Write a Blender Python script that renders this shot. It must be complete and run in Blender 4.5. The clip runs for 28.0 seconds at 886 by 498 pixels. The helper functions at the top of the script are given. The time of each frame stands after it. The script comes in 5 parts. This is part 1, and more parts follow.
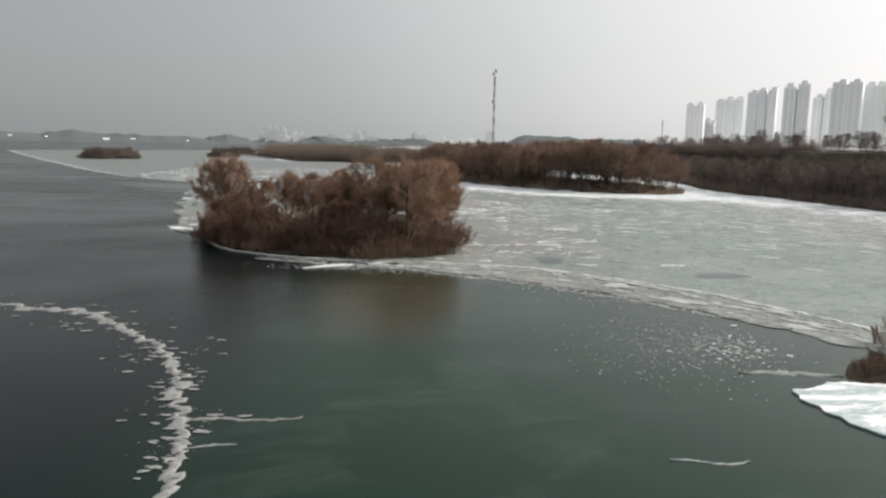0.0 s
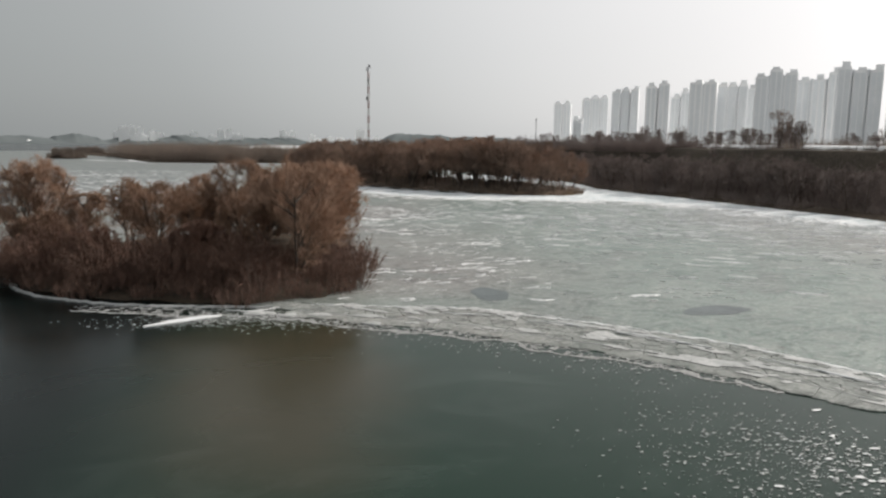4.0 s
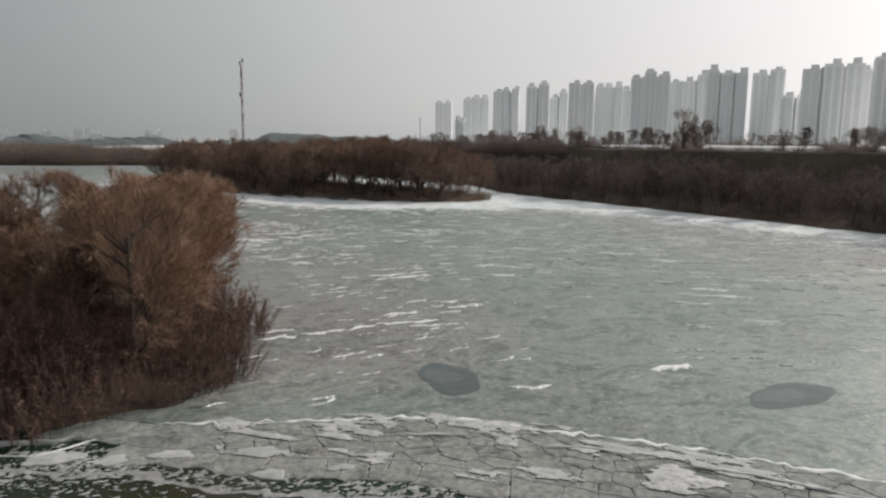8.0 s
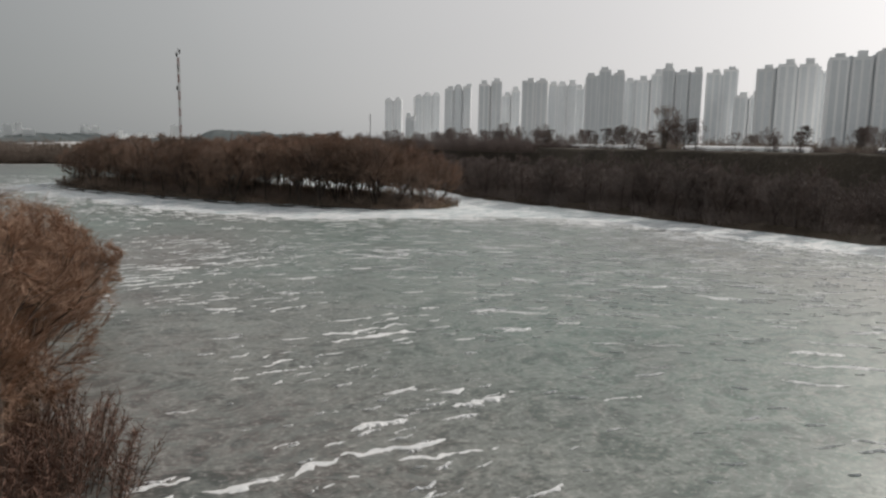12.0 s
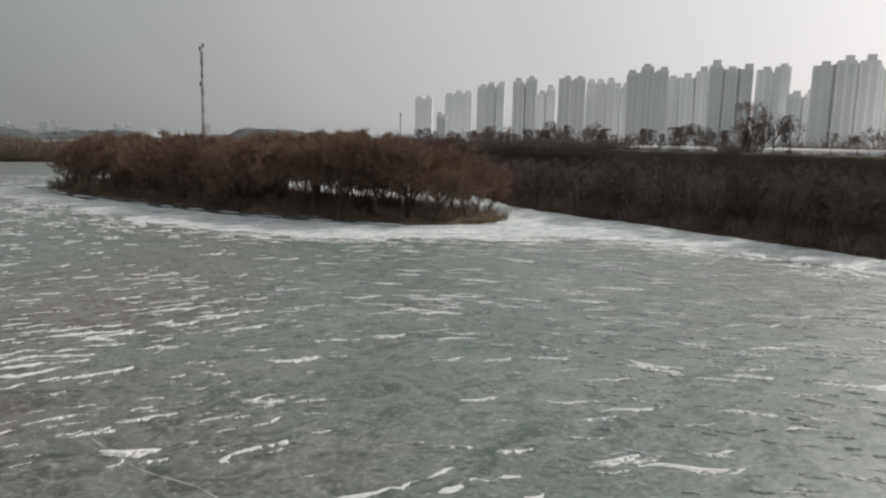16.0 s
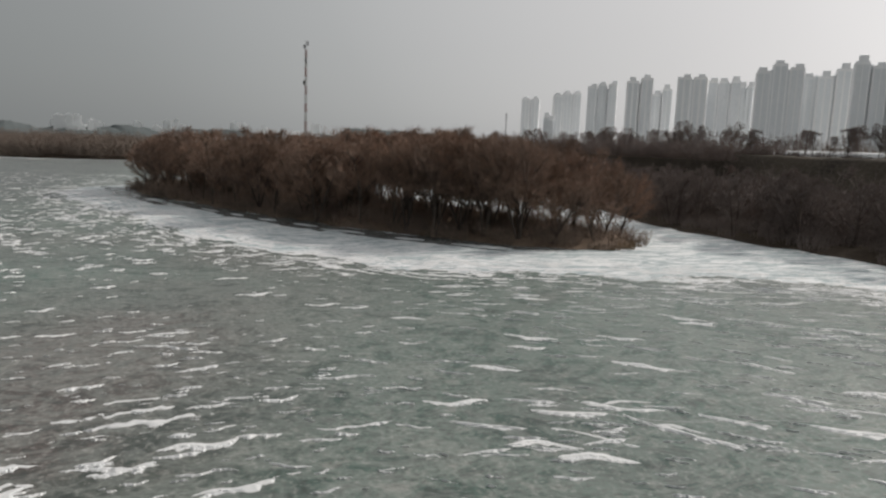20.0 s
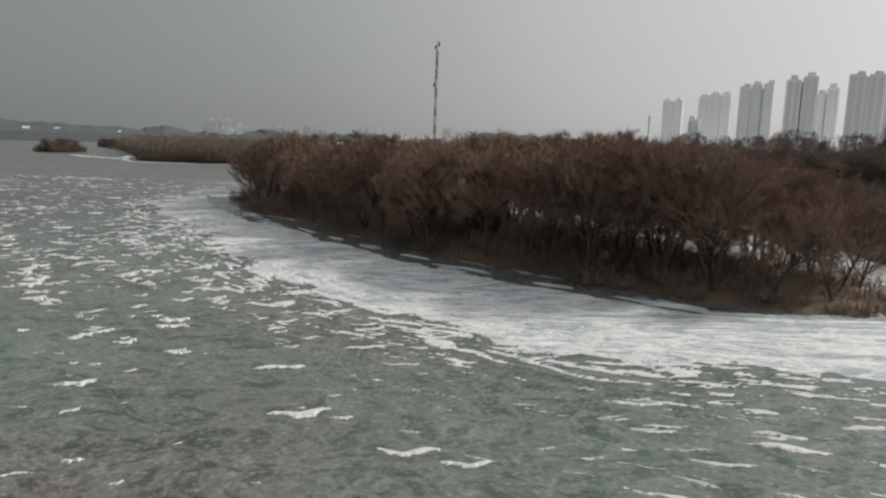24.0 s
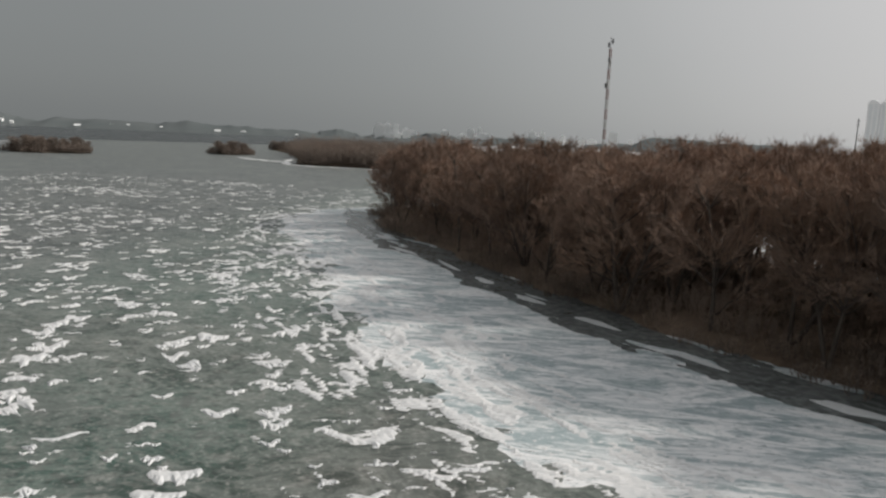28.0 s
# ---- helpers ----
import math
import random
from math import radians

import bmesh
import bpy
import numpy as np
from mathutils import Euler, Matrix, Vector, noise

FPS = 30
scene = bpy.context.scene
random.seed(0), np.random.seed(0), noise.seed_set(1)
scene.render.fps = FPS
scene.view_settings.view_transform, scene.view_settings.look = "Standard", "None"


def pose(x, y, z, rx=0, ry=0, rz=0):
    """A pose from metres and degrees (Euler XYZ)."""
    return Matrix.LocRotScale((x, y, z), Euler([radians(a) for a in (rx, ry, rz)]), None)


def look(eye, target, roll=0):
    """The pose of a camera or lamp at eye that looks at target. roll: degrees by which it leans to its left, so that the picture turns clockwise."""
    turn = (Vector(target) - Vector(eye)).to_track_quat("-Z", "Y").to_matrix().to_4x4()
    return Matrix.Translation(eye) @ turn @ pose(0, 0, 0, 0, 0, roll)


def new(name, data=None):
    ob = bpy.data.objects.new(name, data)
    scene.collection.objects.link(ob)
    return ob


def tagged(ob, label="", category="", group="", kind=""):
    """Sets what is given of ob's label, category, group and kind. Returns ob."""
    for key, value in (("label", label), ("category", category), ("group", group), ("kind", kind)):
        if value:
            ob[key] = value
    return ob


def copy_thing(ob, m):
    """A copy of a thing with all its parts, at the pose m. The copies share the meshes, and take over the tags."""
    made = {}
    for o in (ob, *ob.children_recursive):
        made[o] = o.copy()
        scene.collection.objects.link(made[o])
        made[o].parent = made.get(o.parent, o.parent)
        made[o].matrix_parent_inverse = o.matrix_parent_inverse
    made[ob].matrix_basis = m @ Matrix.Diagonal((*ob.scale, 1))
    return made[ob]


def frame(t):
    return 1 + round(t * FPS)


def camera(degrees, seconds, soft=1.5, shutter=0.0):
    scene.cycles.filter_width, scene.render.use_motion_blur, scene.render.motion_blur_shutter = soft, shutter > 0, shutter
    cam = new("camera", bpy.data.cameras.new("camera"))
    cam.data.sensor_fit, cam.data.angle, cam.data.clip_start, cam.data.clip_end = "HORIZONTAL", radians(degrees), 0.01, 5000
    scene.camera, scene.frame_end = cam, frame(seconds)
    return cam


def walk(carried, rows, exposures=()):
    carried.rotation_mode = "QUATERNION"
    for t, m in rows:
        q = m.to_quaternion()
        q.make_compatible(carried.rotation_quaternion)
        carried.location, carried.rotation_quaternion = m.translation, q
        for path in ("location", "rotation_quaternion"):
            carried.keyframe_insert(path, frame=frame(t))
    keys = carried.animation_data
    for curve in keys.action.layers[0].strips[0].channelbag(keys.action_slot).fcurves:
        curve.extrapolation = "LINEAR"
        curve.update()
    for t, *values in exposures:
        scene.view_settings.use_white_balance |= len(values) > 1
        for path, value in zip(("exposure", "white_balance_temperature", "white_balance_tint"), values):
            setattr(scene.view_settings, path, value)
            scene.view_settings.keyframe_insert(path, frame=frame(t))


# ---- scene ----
cam = camera(63.8, 28.0, 2.4)
PATH = [
    (0, (0.17, -0.008, 12.975), (0.167, 1.97, 12.683), 1.0),
    (0.5, (-0.378, 2.621, 12.948), (-0.336, 4.599, 12.655), 0.9),
    (1, (-0.869, 5.292, 12.876), (-0.784, 7.269, 12.585), 0.9),
    (1.5, (-1.313, 7.95, 12.873), (-1.183, 9.925, 12.582), 0.9),
    (2, (-1.682, 10.578, 12.829), (-1.508, 12.549, 12.539), 0.9),
    (2.5, (-2.059, 13.296, 12.84), (-1.841, 15.263, 12.549), 0.9),
    (3, (-2.309, 16.029, 12.788), (-2.046, 17.991, 12.499), 0.9),
    (3.5, (-2.509, 18.814, 12.783), (-2.201, 20.769, 12.493), 0.8),
    (5.5, (-2.466, 30.028, 12.824), (-1.981, 31.946, 12.536), 0.8),
    (6, (-2.328, 32.992, 12.81), (-1.786, 34.895, 12.522), 0.8),
    (6.5, (-2.178, 35.638, 12.863), (-1.585, 37.527, 12.575), 0.8),
    (7, (-1.916, 38.56, 12.881), (-1.276, 40.433, 12.594), 0.7),
    (7.5, (-1.626, 41.259, 12.922), (-0.96, 43.123, 12.634), 0.7),
    (8, (-1.273, 44.079, 12.991), (-0.602, 45.941, 12.703), 0.7),
    (8.5, (-0.783, 46.828, 12.987), (-0.101, 48.686, 12.7), 0.7),
    (9, (-0.258, 49.594, 13.005), (0.453, 51.441, 12.716), 0.7),
    (9.5, (0.316, 52.334, 12.976), (1.054, 54.17, 12.687), 0.7),
    (10, (0.881, 55.021, 12.969), (1.643, 56.847, 12.679), 0.7),
    (10.5, (1.532, 57.75, 12.965), (2.317, 59.567, 12.676), 0.7),
    (11, (2.222, 60.499, 12.957), (3.017, 62.311, 12.667), 0.7),
    (11.5, (2.982, 63.167, 12.962), (3.782, 64.977, 12.672), 0.9),
    (13.5, (5.768, 73.555, 13.167), (6.577, 75.361, 12.876), 1.1),
    (14, (6.775, 76.609, 13.172), (7.583, 78.416, 12.881), 1.1),
    (14.5, (8.386, 81.601, 13.171), (9.187, 83.411, 12.88), 1.3),
    (15, (9.423, 84.725, 13.101), (10.214, 86.538, 12.81), 1.3),
    (15.5, (10.528, 88.225, 13.115), (11.287, 90.052, 12.823), 1.4),
    (16, (11.504, 91.216, 13.105), (12.236, 93.054, 12.812), 1.4),
    (16.5, (12.513, 94.33, 13.057), (13.214, 96.18, 12.764), 1.4),
    (17, (13.461, 97.227, 13.016), (14.131, 99.089, 12.723), 1.5),
    (17.5, (14.375, 100.231, 13.0), (15.013, 102.103, 12.707), 1.5),
    (18, (15.234, 103.213, 13.01), (15.838, 105.096, 12.716), 1.6),
    (18.5, (16.073, 106.325, 12.984), (16.642, 108.22, 12.69), 1.7),
    (19, (16.883, 109.443, 12.985), (17.417, 111.348, 12.689), 1.8),
    (19.5, (17.595, 112.371, 12.964), (18.095, 114.284, 12.667), 1.9),
    (20, (18.222, 115.38, 13.028), (18.686, 117.303, 12.731), 2.0),
    (20.5, (18.828, 118.363, 13.088), (19.255, 120.294, 12.79), 2.1),
    (22.5, (20.744, 131.719, 13.321), (21.003, 133.68, 13.024), 2.0),
    (23, (21.073, 135.05, 13.318), (21.288, 137.017, 13.022), 2.1),
    (23.5, (21.315, 138.285, 13.359), (21.48, 140.256, 13.062), 2.1),
    (24, (21.515, 141.502, 13.356), (21.625, 143.476, 13.058), 2.1),
    (24.5, (21.576, 144.691, 13.337), (21.632, 146.668, 13.038), 2.1),
    (25, (21.637, 148.05, 13.434), (21.638, 150.027, 13.132), 2.4),
    (25.5, (21.65, 151.008, 13.452), (21.599, 152.985, 13.15), 2.3),
    (26, (21.512, 154.356, 13.469), (21.406, 156.331, 13.168), 2.2),
    (26.5, (21.173, 157.495, 13.45), (21.017, 159.467, 13.15), 2.2),
    (27, (20.795, 160.869, 13.465), (20.582, 162.835, 13.166), 2.2),
    (27.5, (20.416, 163.84, 13.457), (20.151, 165.8, 13.157), 2.3),
    (28, (19.814, 167.684, 13.655), (19.483, 169.633, 13.351), 2.5),
]
EXPOSURES = [(0, 0.68), (3.5, 0.58), (8, 0.2), (11.5, 0.0), (17, -0.02), (23, 0.03), (28, 0.04)]
walk(cam, [(t, look(eye, target, roll)) for t, eye, target, roll in PATH], EXPOSURES)

# ---- daylight: a low hazy sun over the wooded bank, and a veiled grey sky ----
SUN_AZ, SUN_EL = 72.0, 30.0
a, e = radians(SUN_AZ), radians(SUN_EL)
TO_SUN = (math.sin(a) * math.cos(e), math.cos(a) * math.cos(e), math.sin(e))
world = bpy.data.worlds.new("hazy_sky")
scene.world = world
world.use_nodes = True
wn, wl = world.node_tree.nodes, world.node_tree.links
sky = wn.new("ShaderNodeTexSky")
sky.sky_type, sky.sun_disc = "NISHITA", False
sky.sun_elevation, sky.sun_rotation = radians(SUN_EL), radians(SUN_AZ)
sky.air_density, sky.dust_density, sky.ozone_density = 1.0, 3.3, 1.0
grey = wn.new("ShaderNodeHueSaturation")
grey.inputs["Saturation"].default_value = 0.22
# haze that thins away from the sun: blue-grey over the lake, pale towards the sun
where, facing = wn.new("ShaderNodeTexCoord"), wn.new("ShaderNodeVectorMath")
facing.operation = "DOT_PRODUCT"
facing.inputs[1].default_value = TO_SUN
around = wn.new("ShaderNodeMapRange")
around.inputs[1].default_value, around.inputs[2].default_value = -1.0, 1.0
glow = wn.new("ShaderNodeValToRGB")
glow.color_ramp.interpolation = "B_SPLINE"
tones = ((0.0, 0.17, 0.0), (0.4, 0.19, 0.0), (0.58, 0.255, 0.2), (0.7, 0.385, 0.5), (0.77, 0.455, 0.7), (0.85, 0.54, 0.9), (0.91, 0.62, 1.0), (1.0, 0.8, 1.0))
for k in range(len(tones) - 2):
    glow.color_ramp.elements.new(0.5)
for q, (p, bright, warm) in zip(glow.color_ramp.elements, tones):
    q.position = p
    q.color = (bright * (0.94 + 0.08 * warm), bright * (1 - 0.005 * warm), bright * (1.0 - 0.005 * warm), 1)
veil = wn.new("ShaderNodeMix")
veil.data_type = "RGBA"
veil.inputs[0].default_value = 0.85
wl.new(where.outputs["Generated"], facing.inputs[0])
wl.new(facing.outputs["Value"], around.inputs[0])
wl.new(around.outputs[0], glow.inputs[0])
wl.new(sky.outputs[0], grey.inputs["Color"])
wl.new(grey.outputs[0], veil.inputs[6])
level = wn.new("ShaderNodeVectorMath")
level.operation = "SCALE"
level.inputs["Scale"].default_value = 10.0
wl.new(glow.outputs[0], level.inputs[0])
wl.new(level.outputs[0], veil.inputs[7])
wl.new(veil.outputs[2], wn["Background"].inputs["Color"])
wn["Background"].inputs["Strength"].default_value = 0.108
sun = new("sun", bpy.data.lights.new("sun", "SUN"))
sun.data.energy, sun.data.angle, sun.data.color = 2.9, radians(3.0), (1.0, 0.94, 0.86)
sun.matrix_world = look([500 * c for c in TO_SUN], (0, 0, 0))


# ---- materials ----
def material(name, rough=0.8, spec=0.3, metal=0.0):
    m = bpy.data.materials.new(name)
    m.use_nodes = True
    b = m.node_tree.nodes["Principled BSDF"]
    b.inputs["Roughness"].default_value, b.inputs["Metallic"].default_value = rough, metal
    b.inputs["Specular IOR Level"].default_value = spec
    return m, m.node_tree.nodes, m.node_tree.links, b


def coords(n, l, stretch=(1, 1, 1)):
    g, v = n.new("ShaderNodeNewGeometry"), n.new("ShaderNodeVectorMath")
    v.operation = "MULTIPLY"
    v.inputs[1].default_value = stretch
    l.new(g.outputs["Position"], v.inputs[0])
    return v.outputs[0]


def noise_tex(n, l, at, scale, detail=4.0, rough=0.55, distort=0.0):
    t = n.new("ShaderNodeTexNoise")
    t.inputs["Scale"].default_value, t.inputs["Detail"].default_value = scale, detail
    t.inputs["Roughness"].default_value, t.inputs["Distortion"].default_value = rough, distort
    l.new(at, t.inputs["Vector"])
    return t.outputs["Fac"]


def ramp(n, l, fac, stops):
    r = n.new("ShaderNodeValToRGB")
    el = r.color_ramp.elements
    while len(el) < len(stops):
        el.new(0.5)
    for q, (p, c) in zip(el, stops):
        q.position, q.color = p, (*c, 1) if len(c) == 3 else c
    l.new(fac, r.inputs[0])
    return r.outputs[0]


def grey_ramp(n, l, fac, lo, hi, a=0.0, b=1.0):
    return ramp(n, l, fac, [(lo, (a, a, a)), (hi, (b, b, b))])


def mixed(n, l, fac, a, b):
    m = n.new("ShaderNodeMix")
    m.data_type = "RGBA"
    if isinstance(fac, float):
        m.inputs[0].default_value = fac
    else:
        l.new(fac, m.inputs[0])
    for i, c in ((6, a), (7, b)):
        if isinstance(c, tuple):
            m.inputs[i].default_value = (*c, 1)
        else:
            l.new(c, m.inputs[i])
    return m.outputs[2]


def bump(n, l, b, height, strength, dist):
    k = n.new("ShaderNodeBump")
    k.inputs["Strength"].default_value, k.inputs["Distance"].default_value = strength, dist
    l.new(height, k.inputs["Height"])
    l.new(k.outputs[0], b.inputs["Normal"])


def two_scale(name, c1, c2, c3, big, small, rough=0.85, spec=0.2, relief=0.3, dist=0.05, random_part=0.0):
    """Colour from a large and a fine pattern, with relief from the fine one."""
    m, n, l, b = material(name, rough, spec)
    at = coords(n, l)
    f1, f2 = noise_tex(n, l, at, big), noise_tex(n, l, at, small, 6)
    col = mixed(n, l, grey_ramp(n, l, f1, 0.35, 0.65), c1, c2)
    col = mixed(n, l, grey_ramp(n, l, f2, 0.45, 0.75), col, c3)
    if random_part:
        info, hsv = n.new("ShaderNodeObjectInfo"), n.new("ShaderNodeHueSaturation")
        mr = n.new("ShaderNodeMapRange")
        mr.inputs[3].default_value, mr.inputs[4].default_value = 1 - random_part, 1 + random_part
        l.new(info.outputs["Random"], mr.inputs[0])
        l.new(mr.outputs[0], hsv.inputs["Value"])
        l.new(col, hsv.inputs["Color"])
        col = hsv.outputs[0]
    l.new(col, b.inputs["Base Color"])
    bump(n, l, b, f2, relief, dist)
    return m


def water_material():
    m, n, l, b = material("dark_green_water", 0.2, 0.25)
    at = coords(n, l)
    wide = noise_tex(n, l, coords(n, l, (0.02, 0.035, 1)), 1.0, 5, 0.6, 0.6)
    fine = noise_tex(n, l, at, 0.9, 6, 0.65)
    col = mixed(n, l, grey_ramp(n, l, wide, 0.4, 0.7), (0.0022, 0.0165, 0.009), (0.006, 0.026, 0.015))
    frost = grey_ramp(n, l, noise_tex(n, l, coords(n, l, (0.12, 0.2, 1)), 1.0, 7, 0.68, 1.0), 0.5, 0.8, 0.0, 0.28)
    col = mixed(n, l, frost, col, (0.1, 0.125, 0.115))
    # deep blue-grey water west of the seam, a wide olive patch before the island
    place, deep = n.new("ShaderNodeSeparateXYZ"), n.new("ShaderNodeMapRange")
    deep.interpolation_type = "SMOOTHSTEP"
    deep.inputs[1].default_value, deep.inputs[2].default_value = -5.0, -17.0
    l.new(at, place.inputs[0])
    l.new(place.outputs["X"], deep.inputs[0])
    col = mixed(n, l, deep.outputs[0], col, (0.0015, 0.005, 0.005))
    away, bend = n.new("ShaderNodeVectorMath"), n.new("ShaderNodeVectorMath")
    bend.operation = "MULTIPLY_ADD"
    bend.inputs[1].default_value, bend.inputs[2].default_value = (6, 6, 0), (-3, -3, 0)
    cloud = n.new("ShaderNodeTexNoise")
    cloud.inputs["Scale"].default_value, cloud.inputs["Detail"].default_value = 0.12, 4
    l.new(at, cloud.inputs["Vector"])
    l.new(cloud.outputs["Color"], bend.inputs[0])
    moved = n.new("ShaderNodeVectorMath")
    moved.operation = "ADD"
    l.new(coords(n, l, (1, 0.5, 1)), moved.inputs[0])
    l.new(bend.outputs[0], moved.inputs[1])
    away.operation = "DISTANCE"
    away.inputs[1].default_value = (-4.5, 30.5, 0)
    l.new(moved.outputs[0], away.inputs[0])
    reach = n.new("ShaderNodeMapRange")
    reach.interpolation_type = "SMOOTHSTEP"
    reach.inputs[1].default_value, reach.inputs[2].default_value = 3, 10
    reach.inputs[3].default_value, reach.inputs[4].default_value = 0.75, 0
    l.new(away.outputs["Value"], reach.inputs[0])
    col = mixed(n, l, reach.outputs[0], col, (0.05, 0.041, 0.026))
    l.new(col, b.inputs["Base Color"])
    l.new(grey_ramp(n, l, wide, 0.35, 0.7, 0.16, 0.34), b.inputs["Roughness"])
    bump(n, l, b, fine, 0.08, 0.05)
    b.inputs["IOR"].default_value = 1.33
    return m


def ice_material(name="frosted_ice", pale=0.0, greenish=1.0, dull=0.0):
    m, n, l, b = material(name, 0.4, 0.65)
    at = coords(n, l)
    wide = noise_tex(n, l, coords(n, l, (0.022, 0.03, 1)), 1.0, 3, 0.5, 0.4)
    blot = noise_tex(n, l, at, 0.1, 5, 0.6, 0.8)
    mid = noise_tex(n, l, at, 0.9, 7, 0.68, 0.6)
    fine = noise_tex(n, l, at, 3.4, 5, 0.65, 0.3)
    wisp = noise_tex(n, l, coords(n, l, (0.2, 0.3, 1)), 1.0, 7, 0.68, 1.6)
    scratch = noise_tex(n, l, coords(n, l, (0.1, 0.13, 2)), 1.0, 3, 0.45, 1.8)
    green, brown = (0.07 + pale, 0.07 + 0.055 * greenish + pale, 0.07 + 0.034 * greenish + pale), (0.092 + pale, 0.075 + pale, 0.069 + pale)
    place = n.new("ShaderNodeSeparateXYZ")
    l.new(at, place.inputs[0])

    def fade(axis, a, b):
        r = n.new("ShaderNodeMapRange")
        r.interpolation_type = "SMOOTHSTEP"
        r.inputs[1].default_value, r.inputs[2].default_value = a, b
        l.new(place.outputs[axis], r.inputs[0])
        return r.outputs[0]

    def times(a, b):
        k = n.new("ShaderNodeMath")
        k.operation = "MULTIPLY"
        l.new(a, k.inputs[0])
        l.new(b, k.inputs[1])
        return k.outputs[0]

    # silt-brown ice off the island, blue-grey thin ice out on the lake, green ice elsewhere
    silt = times(times(fade("X", 36, 6), fade("Y", 225, 185)), grey_ramp(n, l, wide, 0.34, 0.54))
    col = mixed(n, l, silt, mixed(n, l, times(fade("X", 45, 80), grey_ramp(n, l, wide, 0.4, 0.6)), green, brown), brown)
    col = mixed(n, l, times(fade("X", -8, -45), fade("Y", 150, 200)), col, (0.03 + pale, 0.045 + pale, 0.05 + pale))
    col = mixed(n, l, grey_ramp(n, l, blot, 0.34, 0.5, 0.7, 0.0), col, (0.032, 0.05, 0.043))
    col = mixed(n, l, grey_ramp(n, l, blot, 0.52, 0.7, 0.0, 0.6), col, (0.27, 0.29, 0.27))
    col = mixed(n, l, grey_ramp(n, l, mid, 0.36, 0.5, 0.75, 0.0), col, (0.03, 0.038, 0.034))
    col = mixed(n, l, grey_ramp(n, l, mid, 0.52, 0.66, 0.0, 0.65), col, (0.3, 0.295, 0.28))
    col = mixed(n, l, grey_ramp(n, l, fine, 0.36, 0.5, 0.75, 0.0), col, (0.035, 0.042, 0.038))
    col = mixed(n, l, grey_ramp(n, l, fine, 0.55, 0.68, 0.0, 0.65), col, (0.4, 0.395, 0.38))
    line_ = ramp(n, l, wisp, [(0.4, (0, 0, 0)), (0.5, (0.36, 0.36, 0.36)), (0.6, (0, 0, 0))])
    col = mixed(n, l, line_, col, (0.36, 0.38, 0.36))
    line_ = ramp(n, l, scratch, [(0.492, (0, 0, 0)), (0.5, (0.2, 0.2, 0.2)), (0.508, (0, 0, 0))])
    col = mixed(n, l, line_, col, (0.42, 0.44, 0.42))
    tone = n.new("ShaderNodeHueSaturation")
    tone.inputs["Saturation"].default_value, tone.inputs["Value"].default_value = 1.22, 0.9
    l.new(col, tone.inputs["Color"])
    l.new(tone.outputs[0], b.inputs["Base Color"])
    l.new(grey_ramp(n, l, mid, 0.3, 0.7, 0.36 + dull, 0.52 + dull), b.inputs["Roughness"])
    bump(n, l, b, fine, 0.12, 0.03)
    b.inputs["IOR"].default_value = 1.4
    b.inputs["Sheen Weight"].default_value, b.inputs["Sheen Roughness"].default_value = 0.07, 0.4
    return m


def snow_band_material():
    m, n, l, b = material("wind_scoured_snow", 0.75, 0.3)
    streak = noise_tex(n, l, coords(n, l, (0.11, 0.4, 1)), 1.0, 9, 0.66, 2.2)
    fine = noise_tex(n, l, coords(n, l, (1.6, 4.0, 1)), 1.0, 7, 0.7, 0.8)
    col = mixed(n, l, grey_ramp(n, l, streak, 0.44, 0.56), (0.37, 0.44, 0.46), (0.82, 0.83, 0.84))
    col = mixed(n, l, grey_ramp(n, l, fine, 0.34, 0.47, 0.85, 0.0), col, (0.2, 0.26, 0.27))
    col = mixed(n, l, grey_ramp(n, l, fine, 0.55, 0.64, 0.0, 0.85), col, (0.84, 0.83, 0.83))
    l.new(col, b.inputs["Base Color"])
    bump(n, l, b, streak, 0.5, 0.12)
    return m


WATER, ICE, SNOW_BAND = water_material(), ice_material(), snow_band_material()
FROST = two_scale("thin_frost", (0.17, 0.175, 0.17), (0.25, 0.25, 0.245), (0.36, 0.36, 0.35), 0.5, 3.0, 0.55, 0.35, 0.4, 0.04)
TWIG_BANK = two_scale("purple_brown_twigs", (0.195, 0.16, 0.148), (0.235, 0.19, 0.172), (0.16, 0.137, 0.13), 0.12, 1.5, 0.85, 0.15, 0.0, 0.01, 0.2)
PLATE = ice_material("grey_plate_ice", 0.1, 0.35, 0.4)
SNOW = two_scale("snow", (0.66, 0.67, 0.68), (0.75, 0.75, 0.75), (0.58, 0.6, 0.61), 0.4, 5.0, 0.75, 0.3, 0.4, 0.05)
SLUSH = two_scale("grey_slush", (0.32, 0.33, 0.325), (0.46, 0.46, 0.455), (0.25, 0.265, 0.26), 0.5, 2.5, 0.6, 0.35, 0.4, 0.04)
WET_ICE = two_scale("wet_dark_ice", (0.1, 0.11, 0.108), (0.17, 0.18, 0.18), (0.28, 0.3, 0.3), 0.3, 1.6, 0.25, 0.5, 0.1)
POOL = two_scale("meltwater", (0.02, 0.034, 0.034), (0.035, 0.054, 0.054), (0.055, 0.075, 0.074), 0.3, 1.2, 0.3, 0.3, 0.05)
SKIN = two_scale("thin_new_ice", (0.045, 0.062, 0.063), (0.06, 0.08, 0.08), (0.08, 0.1, 0.1), 0.5, 2.0, 0.35, 0.4, 0.05)
SOIL = two_scale("leaf_litter", (0.04, 0.031, 0.025), (0.065, 0.05, 0.037), (0.09, 0.068, 0.048), 0.12, 2.5, 0.95, 0.1, 0.6, 0.2)
